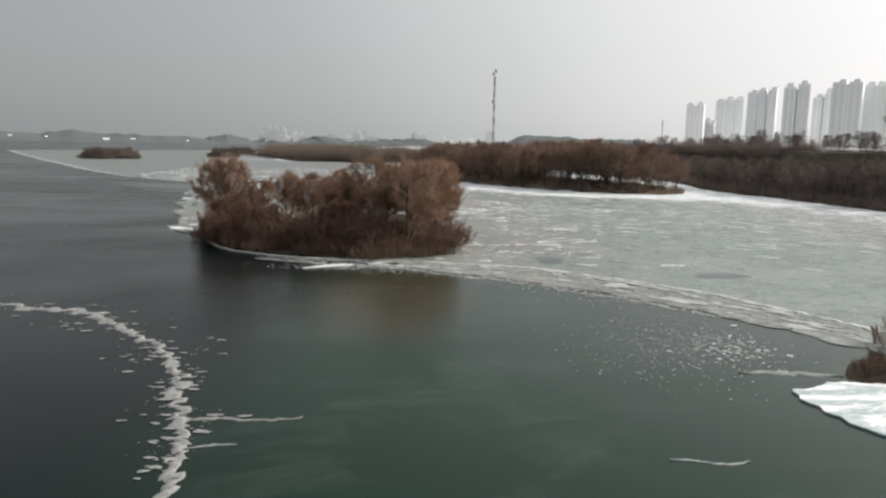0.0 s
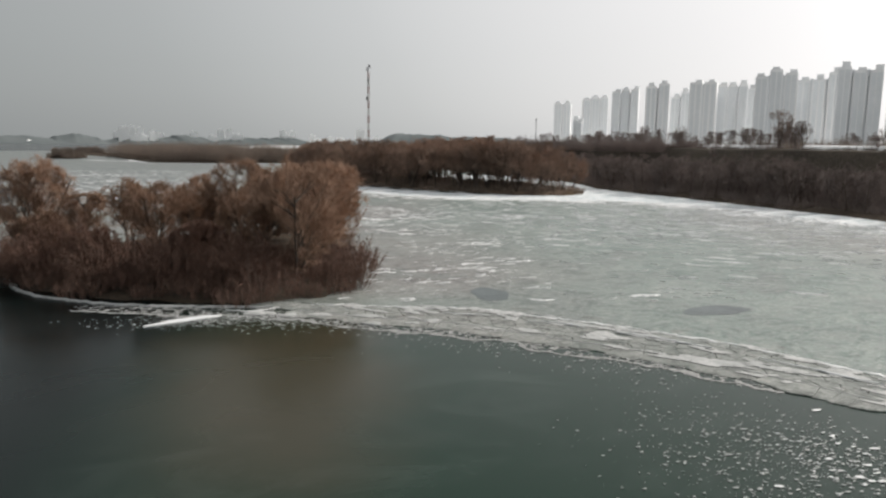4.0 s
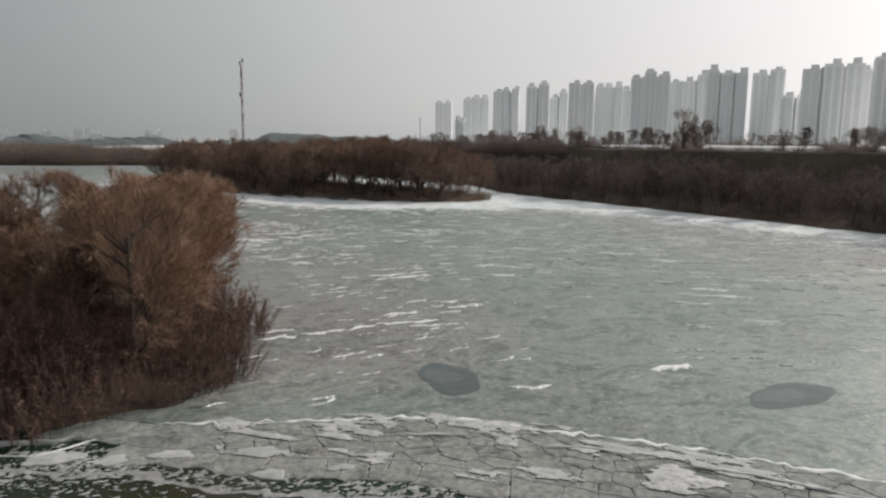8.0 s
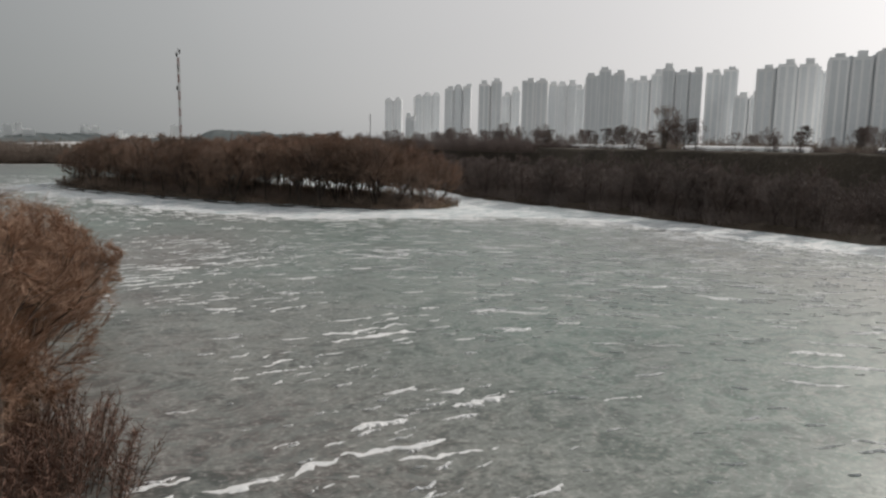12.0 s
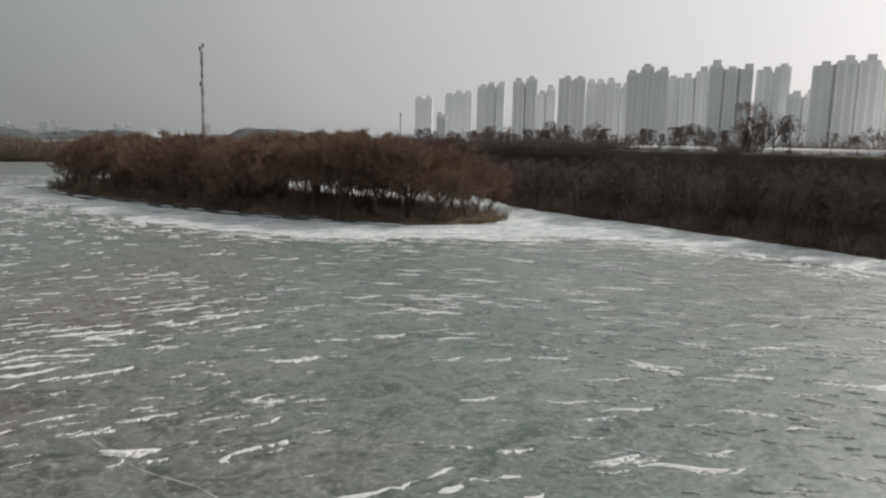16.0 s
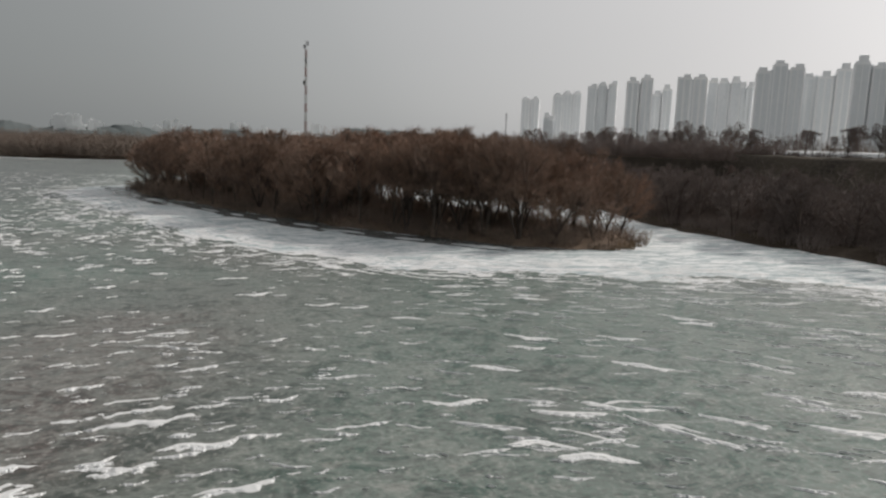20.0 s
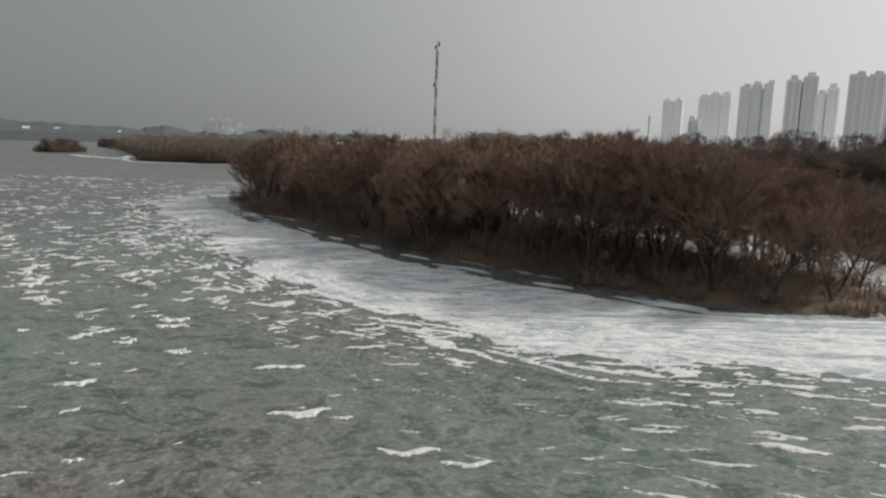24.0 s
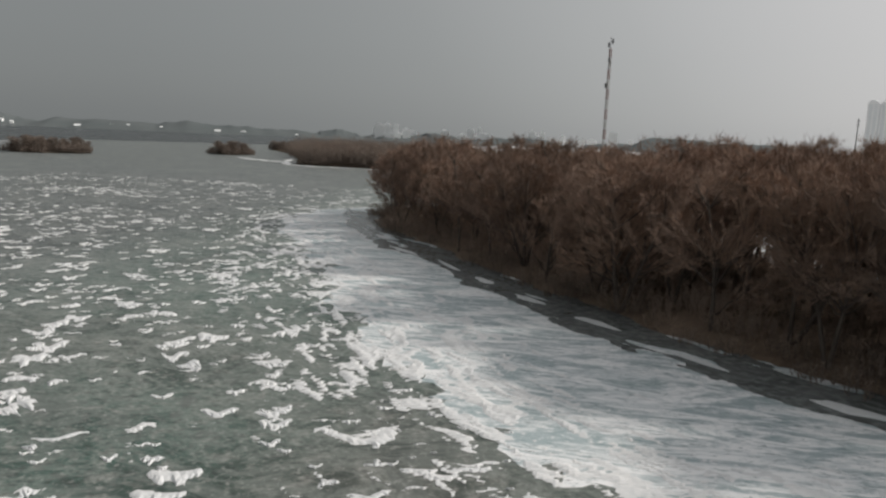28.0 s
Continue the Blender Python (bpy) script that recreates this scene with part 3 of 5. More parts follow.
def scatter(outline, gap, seed, margin=0.5, tries=6000, keep=None):
    """Random places inside an outline, at least gap apart."""
    rng = random.Random(seed)
    o = np.asarray(outline, float)
    lo, hi = o.min(0), o.max(0)
    P = np.array([(rng.uniform(lo[0], hi[0]), rng.uniform(lo[1], hi[1])) for _ in range(tries)])
    P = P[inside_depth(P, o) > margin]
    if keep is not None:
        P = P[keep(P)]
    out = []
    for p in P:
        if all((p[0] - q[0]) ** 2 + (p[1] - q[1]) ** 2 > gap * gap for q in out):
            out.append((float(p[0]), float(p[1])))
    return out


def ground_z(x, y, outline):
    d = inside_depth(np.array([(x, y)]), outline)
    return float(low_ground(d, None)[0])


def tree_kind(mesh_pair, twig_mat, label, group):
    wood, (v, f) = mesh_pair
    root = thing("tree", label, "tree", group)
    part_mesh("trunk", wood, root)
    part_mesh("crown", mesh_of("crown", v, f, twig_mat), root, "crown of fine bare twigs")
    return root


def plant(kinds, places, sizes, seed, z_of):
    """Stands copies of the kinds at the places; the first of each kind is the kind itself."""
    rng = random.Random(seed)
    used = set()
    for i, (x, y) in enumerate(places):
        k = kinds[rng.randrange(len(kinds))] if i >= len(kinds) else kinds[i]
        s = rng.uniform(*sizes)
        m = pose(x, y, z_of(x, y), rng.uniform(-4, 4), rng.uniform(-4, 4), rng.uniform(0, 360)) @ Matrix.Diagonal((s * rng.uniform(0.9, 1.15), s * rng.uniform(0.9, 1.15), s, 1))
        if k.name in used:
            ob = copy_thing(k, Matrix.Identity(4))
        else:
            ob = k
            used.add(k.name)
        ob.matrix_basis = m


def joined(name, protos, places, sizes, seed, z_of, mat, label, category):
    """Many far plants as one mesh."""
    rng = np.random.default_rng(seed)
    V, F, n = [], [], 0
    for x, y in places:
        (wv, wf), (cv, cf) = protos[rng.integers(len(protos))]
        a, sc = rng.uniform(0, math.tau), rng.uniform(*sizes)
        rot = np.array([[math.cos(a), -math.sin(a), 0], [math.sin(a), math.cos(a), 0], [0, 0, 1]]) * sc
        at = np.array([x, y, z_of(x, y)])
        for v, f in ((wv, wf), (cv, cf)):
            V.append(v @ rot.T + at)
            F.extend((f + n).tolist())
            n += len(v)
    me = mesh_of(name, np.concatenate(V), F, mat)
    return tagged(new(name, me), label, category, kind="stuff")


# willows and thickets of the small island
for seed, x, y, h, st, wide, low, mat, text in (
        (11, -31.2, 101, 10.4, 3, 0.5, 0.0, TWIG_WARM, "round bare willow with golden-brown twigs on the island's end"),
        (12, -27.5, 93, 5.6, 3, 0.6, 0.0, TWIG_WARM, "low spreading bare willow at the island's shore"),
        (13, -17.5, 93, 7.8, 2, 0.46, 0.02, TWIG_WARM, "bare round-topped willow amid the island"),
        (14, -10.5, 100, 10.2, 2, 0.4, 0.05, TWIG_WARM, "tall dark bare willow amid the island"),
        (15, -4.2, 85.5, 10.6, 2, 0.46, 0.0, TWIG_WARM, "large broad bare willow with rust-brown twigs"),
        (28, -25.8, 98.5, 6.8, 2, 0.5, 0.0, TWIG_WARM, "bare round-topped willow amid the island"),
        (16, -1.2, 95, 10.6, 3, 0.46, 0.0, TWIG_WARM, "broad bare willow leaning over the ice"),
        (21, -0.8, 100.0, 9.6, 3, 0.48, 0.0, TWIG_WARM, "broad bare willow leaning over the ice"),
        (22, -8.0, 91.5, 8.6, 3, 0.5, 0.0, TWIG_WARM, "bare round-topped willow amid the island"),
        (23, -14.5, 97.5, 7.6, 3, 0.5, 0.0, TWIG_WARM, "bare round-topped willow amid the island"),
        (24, -5.0, 112, 8.6, 3, 0.46, 0.0, TWIG_WARM, "bare willow at the back of the island"),
        (25, -0.9, 121, 7.4, 3, 0.62, 0.0, TWIG_WARM, "low bare willow with dark boughs over the ice"),
        (26, -9, 117, 8.0, 2, 0.46, 0.0, TWIG_WARM, "bare willow at the back of the island"),
        (27, -16, 111, 8.0, 2, 0.46, 0.0, TWIG_WARM, "bare willow at the back of the island"),
        (17, -23, 105, 7.6, 2, 0.42, 0.1, TWIG_WARM, "slender bare tree at the back of the island"),
        (18, -4.5, 106, 10.0, 2, 0.42, 0.05, TWIG_WARM, "bare willow at the back of the island"),
        (20, -22, 88, 4.6, 3, 0.6, 0.0, TWIG_RED, "low rust-red bare willow over the thicket"),
        (19, -12.5, 86, 5.2, 3, 0.6, 0.0, TWIG_RED, "low rust-red bare willow over the thicket")):
    k = tree_kind(tree_meshes(seed, h, st, 30, 13, 8, 8, 22, 0.016, 0.08, low, wide, 0.1, 0.017, 0.8), mat, text, "trees of the island")
    k.matrix_basis = pose(x, y, ground_z(x, y, ISLAND), 0, 0, seed * 47)

THICKETS = []
for seed, h, r, mat in ((31, 2.3, 1.9, TWIG_RED), (32, 2.9, 2.2, TWIG_RED), (33, 2.0, 1.7, TWIG_RED)):
    (v0, f0), (v1, f1) = shrub_mesh(seed, h, r, 80, 40)
    k = thing("shrub", "dense red-brown leafless thicket on the island", "shrub", "thicket of the island")
    part_mesh("stem", mesh_of("stem", v0, f0, BARK), k)
    part_mesh("crown", mesh_of("crown", v1, f1, mat), k)
    THICKETS.append(k)
# tall rounded thickets along the island's front
DOMES = []
for seed, h, r in ((41, 5.6, 4.6), (42, 4.6, 3.9)):
    (v0, f0), (v1, f1) = shrub_mesh(seed, h, r, 330, 95, 0.03, 0.55)
    k = thing("thicket", "tall rounded red-brown leafless thicket on the island's shore", "shrub", "tall thickets of the island")
    part_mesh("stem", mesh_of("stem", v0, f0, BARK), k)
    part_mesh("crown", mesh_of("crown", v1, f1, TWIG_RED), k)
    DOMES.append(k)
for i, (x, y, k, sc, hz) in enumerate(((-26.5, 91.5, 0, 0.95, 1.0), (-21.0, 88.0, 1, 0.95, 0.95), (-13.6, 86.0, 0, 0.9, 0.85), (-9.3, 84.6, 1, 0.95, 0.98), (-17.3, 85.6, 1, 0.7, 0.55), (-29.5, 97.5, 1, 0.85, 0.8))):
    ob = DOMES[k] if i < 2 else copy_thing(DOMES[k], Matrix.Identity(4))
    ob.matrix_basis = pose(x, y, ground_z(x, y, ISLAND), 0, 0, i * 71) @ Matrix.Diagonal((sc, sc, hz, 1))
spots = [p for p in scatter(ISLAND, 1.8, 5, -0.1, 2200) if p[1] < 99]
plant(THICKETS, spots, (0.5, 1.2), 6, lambda x, y: ground_z(x, y, ISLAND))

# the wooded tongue of land
WOOD = [tree_kind(tree_meshes(40 + i, 12.4 + 0.5 * i, 1 + i % 3, 20, 11, 7, 6, 13, 0.038, 0.0, 0.02 if i < 4 else 0.2, 0.44, 0.14 if i < 4 else 0.32, 0.014, 0.7), TWIG_DARK, "tall bare tree with dark brown twigs in the lakeside wood", "trees of the lakeside wood") for i in range(7)]
spots = scatter(PENINSULA, 4.2, 8, 0.9, 3000)
plant(WOOD[:4], [p for p in spots if p[0] < 34 or p[0] > 51], (0.8, 1.02), 9, lambda x, y: ground_z(x, y, PENINSULA))
plant(WOOD[4:], [p for p in spots if 34 <= p[0] <= 51], (0.8, 0.96), 10, lambda x, y: ground_z(x, y, PENINSULA))
UNDER = []
for seed, h, r in ((35, 2.6, 1.9), (36, 1.9, 1.6)):
    (v0, f0), (v1, f1) = shrub_mesh(seed, h, r, 45, 22, 0.045)
    k = thing("shrub", "leafless undergrowth in the lakeside wood, paled to lift its shade", "shrub", "undergrowth of the lakeside wood")
    part_mesh("stem", mesh_of("stem", v0, f0, BARK), k)
    part_mesh("crown", mesh_of("crown", v1, f1, TWIG_LIFTED), k)
    UNDER.append(k)
spots = scatter(PENINSULA, 2.5, 18, 0.0, 5000)
rim = inside_depth(np.array(spots), PENINSULA) < 3.2
plant(UNDER, [p for p, r_ in zip(spots, rim) if r_ and p[0] < 36][:150], (0.7, 1.3), 19, lambda x, y: ground_z(x, y, PENINSULA))
joined("undergrowth", [shrub_mesh(35, 2.6, 1.9, 45, 22, 0.045), shrub_mesh(36, 1.9, 1.6, 45, 22, 0.045)], [p for p, r_ in zip(spots, rim) if not r_ and p[0] < 36], (0.7, 1.4), 16, lambda x, y: ground_z(x, y, PENINSULA), TWIG_LIFTED, "leafless undergrowth inside the lakeside wood, paled to lift its shade", "undergrowth")
plant([copy_thing(k, Matrix.Identity(4)) for k in UNDER], [p for p in spots if p[0] >= 36], (0.6, 1.05), 17, lambda x, y: ground_z(x, y, PENINSULA))

# the wooded bank: its edge tree by tree, the wood behind as a mass
BANK_OUT = np.array(SHORE + [(420, -70), (420, 700)])


def bank_z(x, y):
    return ground_z(x, y, BANK_OUT)


def tree_args(i):
    return dict(seed=60 + i, height=9.8 + 0.7 * i, stems=1 + i % 3, spread=24, limbs=8, branches=6, shoots=5, twigs=10, width=0.06, droop=0.05, low=0.0, wide=0.46, first=0.12, tip=0.75)


BANK_WOOD = [tree_kind(tree_meshes(**tree_args(i)), TWIG_BANK, "bare dark tree at the edge of the wooded bank", "trees of the wooded bank") for i in range(4)]
strip = [(76, 400), (86, 320), (88, 262), (84, 228), (86, 207), (91, 190), (96, 163), (100, 140), (103, 122), (109, 95), (121, 60), (140, 15), (184, 15), (160, 60), (144, 110), (134, 160), (127, 215), (120, 270), (110, 330), (98, 400)]
edge_near = scatter(strip, 4.2, 20, 0.2, 5000, lambda P: (inside_depth(P, BANK_OUT) < 9) & (P[:, 1] < 320))
plant(BANK_WOOD, edge_near, (0.75, 1.0), 21, bank_z)
few = [tree_data(seed=70 + i, height=10.2 + 0.8 * i, stems=1 + i % 2, spread=22, limbs=7, branches=5, shoots=4, twigs=4, width=0.13, droop=0.05, low=0.05, wide=0.42, first=0.2) for i in range(4)]
rear = scatter(strip, 4.8, 28, 0.5, 6000, lambda P: inside_depth(P, BANK_OUT) >= 9)
mounds = [shrub_mesh(47 + i, 8.2 + 0.7 * i, 4.4 + 0.3 * i, 90, 34, 0.1, 0.6) for i in range(3)]
joined("bank_wood", mounds + few[:1], rear, (0.72, 1.05), 29, bank_z, TWIG_BANK, "dense bare dark wood behind the lake bank", "wood")
low_few = []
for seed, h, r in ((37, 2.2, 2.0), (38, 2.8, 2.2)):
    low_few.append(shrub_mesh(seed, h, r, 40, 14, 0.06))
brush = scatter(strip, 2.5, 30, -1.0, 9000, lambda P: np.abs(inside_depth(P, BANK_OUT) - 5) < 5.5)
joined("bank_brush", low_few, brush, (0.7, 1.2), 31, bank_z, TWIG_BANK, "dark leafless brush along the lake bank", "brush")

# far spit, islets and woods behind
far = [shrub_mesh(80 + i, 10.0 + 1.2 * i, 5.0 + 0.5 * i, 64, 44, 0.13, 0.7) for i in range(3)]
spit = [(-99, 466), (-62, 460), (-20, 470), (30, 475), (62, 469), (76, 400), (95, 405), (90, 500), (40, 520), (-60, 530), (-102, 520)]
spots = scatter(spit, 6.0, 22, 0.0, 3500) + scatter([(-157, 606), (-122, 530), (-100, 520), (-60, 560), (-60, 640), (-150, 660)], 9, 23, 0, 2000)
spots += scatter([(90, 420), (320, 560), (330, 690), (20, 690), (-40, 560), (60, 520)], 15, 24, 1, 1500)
joined("distant_wood", far, spots, (0.8, 1.05), 25, bank_z, TWIG_HAZED, "distant bare grey-brown wood on the far spit", "wood")
FAR_WOOD = [tree_kind(tree_meshes(seed=86 + i, height=9.5 + i, stems=2 + i, spread=26, limbs=8, branches=5, shoots=4, twigs=6, width=0.12, droop=0.05, low=0.0, wide=0.5, first=0.1), TWIG_HAZED, "bare grey-brown tree on a tiny islet", "trees of the islets") for i in range(2)]
ISLET_BUSH = []
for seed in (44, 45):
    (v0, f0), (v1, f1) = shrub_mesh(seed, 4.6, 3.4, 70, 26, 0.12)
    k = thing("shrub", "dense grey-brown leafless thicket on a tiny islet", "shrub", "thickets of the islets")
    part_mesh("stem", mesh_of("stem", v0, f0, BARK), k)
    part_mesh("crown", mesh_of("crown", v1, f1, TWIG_HAZED), k)
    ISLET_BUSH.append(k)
count = 0
for nm, out, seed in (("islet", [(-229, 450), (-215, 447), (-201, 462), (-203, 476), (-218, 478), (-230, 466)], 4.0), ("islet", [(-179, 540), (-166, 538), (-160, 552), (-166, 566), (-178, 560)], 5.0), ("islet", [(-208, 690), (-196, 684), (-186, 700), (-200, 712)], 6.0)):
    land(nm, out, 1.5, low_ground, SOIL, "tiny wooded islet in the lake", "islet", seed, 0.6)
    kinds = FAR_WOOD if not count else [copy_thing(k, Matrix.Identity(4)) for k in FAR_WOOD]
    count += 1
    plant(kinds, scatter(out, 4.4, int(seed), 0.5, 300), (0.5, 0.72), int(seed), lambda x, y: ground_z(x, y, out))
    plant(ISLET_BUSH if count == 1 else [copy_thing(k, Matrix.Identity(4)) for k in ISLET_BUSH], scatter(out, 3.6, int(seed) + 40, 0.2, 300), (0.6, 1.15), int(seed) + 3, lambda x, y: ground_z(x, y, out))

# trees along the embankment
DIKE_WOOD = [tree_kind(tree_meshes(seed=90 + i, height=6.2 + 0.9 * i, stems=1, spread=12, limbs=12, branches=6, shoots=5, twigs=8, width=0.032, droop=0.02, low=0.15, wide=0.46, first=0.25, tip=0.9), TWIG_BANK, "small round-headed bare tree on the embankment", "trees on the embankment") for i in range(3)]
rng = random.Random(26)
spots = []
for i in range(0, len(line) - 1):
    for _ in range(4):
        if rng.random() < 0.62:
            p = line[i] - nrm[i] * rng.uniform(1.5, 34)
            spots.append((float(p[0]), float(p[1])))
rng.shuffle(spots)
plant(DIKE_WOOD, spots[:110], (0.6, 1.3), 27, lambda x, y: 12.3)
joined("embankment_trees", [tree_data(seed=94 + i, height=6.5 + i, stems=1, spread=12, limbs=9, branches=5, shoots=4, twigs=5, width=0.06, droop=0.02, low=0.15, wide=0.44, first=0.3) for i in range(3)], spots[110:], (0.6, 1.05), 32, lambda x, y: 12.3, TWIG_BANK, "row of small bare trees along the embankment", "wood")
rim_brush = []
for i in range(len(line) - 1):
    for _ in range(4):
        p = line[i] + (line[i + 1] - line[i]) * rng.random() - nrm[i] * rng.uniform(0.5, 9)
        rim_brush.append((float(p[0]), float(p[1])))
joined("embankment_brush", low_few, rim_brush, (0.4, 0.95), 35, lambda x, y: 12.2, TWIG_BANK, "low bare brush along the embankment's crest", "brush")
crest_trees = []
for i in range(len(line) - 1):
    if line[i][1] > 258:
        for _ in range(9):
            p = line[i] + (line[i + 1] - line[i]) * rng.random() - nrm[i] * rng.uniform(-9, 16)
            crest_trees.append((float(p[0]), float(p[1])))
joined("embankment_wood", [shrub_mesh(56 + i, 6.0 + i, 3.0 + 0.4 * i, 44, 26, 0.1, 0.7) for i in range(3)], crest_trees, (0.55, 1.0), 36, lambda x, y: 11.0, TWIG_BANK, "dense bare wood over the far end of the embankment", "wood")
tall = tree_kind(tree_meshes(seed=97, height=12.5, stems=3, spread=16, limbs=5, branches=4, shoots=4, twigs=5, width=0.05, droop=0.0, low=0.3, wide=0.3, first=0.45, thick=0.012), TWIG_DARK, "tall thin bare tree with an open crown", "trees on the embankment")
tall.matrix_basis = pose(134, 216, 12.3)
bm = bmesh.new()
bmesh.ops.create_icosphere(bm, subdivisions=2, radius=0.45)
for v in bm.verts:
    v.co *= 1 + 0.25 * noise.noise(v.co * 4)
    v.co.z = v.co.z * 0.7 + 8.0
part("nest", bm, BARK, tall, "dark twig nest")
estate = scatter([(150, 420), (175, 250), (190, 120), (330, 130), (340, 420), (300, 560), (150, 520)], 9, 33, 0, 2500)
joined("estate_wood", [shrub_mesh(53 + i, 6.5 + i, 3.2 + 0.4 * i, 40, 18, 0.14, 0.8) for i in range(3)], estate, (0.6, 1.05), 34, lambda x, y: 11.0 if y < 350 else 3.0, TWIG_HAZED, "bare trees between the embankment and the towers", "wood")

# ---- greenhouses on the embankment's top ----
def greenhouse(length, name="greenhouse"):
    root = thing(name, "long low white plastic greenhouse on the embankment", "greenhouse", "greenhouses on the embankment")
    bm = bmesh.new()
    prof = [(-3.2 * math.cos(i / 8 * math.pi), 0.25 + 1.45 * math.sin(i / 8 * math.pi) ** 0.8) for i in range(9)]
    prof = [(-3.2, 0)] + prof + [(3.2, 0)]
    ends = [[bm.verts.new((yy, x, z)) for x, z in prof] for yy in (-length / 2, length / 2)]
    for i in range(len(prof) - 1):
        bm.faces.new((ends[0][i], ends[0][i + 1], ends[1][i + 1], ends[1][i]))
    for e_ in ends:
        bm.faces.new(e_)
    bmesh.ops.recalc_face_normals(bm, faces=bm.faces)
    part("cover", bm, PLASTIC, root)
    for k in range(int(length / 6) + 1):
        bm = bmesh.new()
        for (x0, z0), (x1, z1) in zip(prof[:-1], prof[1:]):
            rod(bm, (-length / 2 + k * 6, x0 * 1.01, z0 * 1.01), (-length / 2 + k * 6, x1 * 1.01, z1 * 1.01), 0.05, 4)
        part("hoop", bm, DARK_STEEL, root)
    return root


house = greenhouse(34)
for i, (x, y, turn) in enumerate(((128, 320, -70), (146, 262, -75), (158, 212, -72), (168, 160, -70), (150, 300, -72), (182, 112, -66))):
    (house if i == 0 else copy_thing(house, Matrix.Identity(4))).matrix_basis = pose(x, y, 12.3, 0, 0, turn)


# ---- apartment towers ----
def tower(x, y, width, height, seed, storeys=True):
    """A stepped slab of flats: wings of unequal height, recessed stair bays and roof heads."""
    rng = random.Random(seed)
    facing = math.degrees(math.atan2(x - 10, y - 100))
    root = thing("apartment_tower", "tall apartment tower, walls and windows paled for haze", "apartment building", "towers of the housing estate", at=pose(x, y, 1.0, 0, 0, -facing + rng.uniform(-4, 12)))
    depth = rng.uniform(13, 17)
    wings = 2 if width < 30 else 3
    w, x0 = width / wings, -width / 2
    for k in range(wings):
        h = height - (rng.choice((0, 3, 6)) if k else rng.choice((3, 6)))
        shift = rng.uniform(-3, 3)
        bm = bmesh.new()
        box(bm, x0 + k * w, x0 + (k + 1) * w - 1.6, -depth / 2 + shift, depth / 2 + shift, 0, h, 0.25)
        box(bm, x0 + k * w + 0.4, x0 + (k + 1) * w - 2.0, -depth / 2 + shift + 0.4, depth / 2 + shift - 0.4, h - 0.2, h + 1.1)
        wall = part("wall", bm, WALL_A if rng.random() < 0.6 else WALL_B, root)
        for side in (-1, 1):
            for c in range(2):
                bm = bmesh.new()
                cx = x0 + k * w + (w - 1.6) * (0.28 + 0.44 * c)
                yy = side * depth / 2 + shift
                box(bm, cx - 1.9, cx + 1.9, yy - 0.15, yy + 0.15, 2.6, h - 1.2, 0.05)
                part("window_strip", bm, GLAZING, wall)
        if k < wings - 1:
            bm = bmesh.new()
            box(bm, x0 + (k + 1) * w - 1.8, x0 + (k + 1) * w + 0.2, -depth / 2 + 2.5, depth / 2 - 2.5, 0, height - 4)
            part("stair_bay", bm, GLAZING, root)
        bm = bmesh.new()
        cx = x0 + k * w + w * rng.uniform(0.35, 0.6)
        box(bm, cx - 3, cx + 3, -3 + shift, 3 + shift, h, h + rng.uniform(3.5, 6), 0.2)
        part("roof_head", bm, WALL_B, root)
    return root


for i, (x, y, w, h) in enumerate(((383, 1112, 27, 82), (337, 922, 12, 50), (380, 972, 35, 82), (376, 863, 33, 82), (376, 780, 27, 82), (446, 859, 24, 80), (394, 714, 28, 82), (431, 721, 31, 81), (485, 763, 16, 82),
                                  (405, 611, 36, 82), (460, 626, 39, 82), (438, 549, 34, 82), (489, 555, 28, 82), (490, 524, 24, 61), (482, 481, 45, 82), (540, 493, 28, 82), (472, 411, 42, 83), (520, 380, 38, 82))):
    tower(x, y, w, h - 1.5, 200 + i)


# ---- guyed radio mast ----
def mast(x, y, height):
    root = thing("radio_mast", "slender lattice radio mast in red and white bands", "radio mast", at=pose(x, y, 1.1))
    n, r = 12, 0.75
    step = (height - 6) / n
    corner = [(r * math.cos(q), r * math.sin(q)) for q in (0.3, 0.3 + math.tau / 3, 0.3 + 2 * math.tau / 3)]
    for k in range(n):
        bm = bmesh.new()
        z0 = k * step
        for i in range(3):
            (ax, ay), (bx, by) = corner[i], corner[(i + 1) % 3]
            rod(bm, (ax, ay, z0), (ax, ay, z0 + step), 0.17)
            for j in range(3):
                za, zb = z0 + step * j / 3, z0 + step * (j + 1) / 3
                rod(bm, (ax, ay, za), (bx, by, zb), 0.08, 4)
                rod(bm, (ax, ay, zb), (bx, by, zb), 0.08, 4)
        part("mast_section", bm, STEEL_RED if k % 2 else STEEL_WHITE, root)
    bm = bmesh.new()
    rod(bm, (0, 0, height - 6), (0, 0, height), 0.16)
    part("spike", bm, DARK_STEEL, root)
    for q, z in ((0.4, height - 2), (2.5, height - 4), (4.4, height - 12), (1.2, height - 14), (3.0, height - 26)):
        bm = bmesh.new()
        box(bm, math.cos(q) * 1.2 - 0.45, math.cos(q) * 1.2 + 0.45, math.sin(q) * 1.2 - 0.3, math.sin(q) * 1.2 + 0.3, z - 1.3, z + 1.3, 0.08)
        rod(bm, (0, 0, z), (math.cos(q) * 1.2, math.sin(q) * 1.2, z), 0.1, 4)
        part("antenna", bm, DARK_STEEL, root)
    bm = bmesh.new()
    box(bm, -1.6, 1.6, -1.6, 1.6, -0.4, 0.3, 0.1)
    part("footing", bm, WALL_B, root)


mast(38.2, 581, 71.9)
pole = thing("antenna_pole", "thin grey antenna pole rising above distant trees", "antenna pole", at=pose(200, 668, 1.0))
bm = bmesh.new()
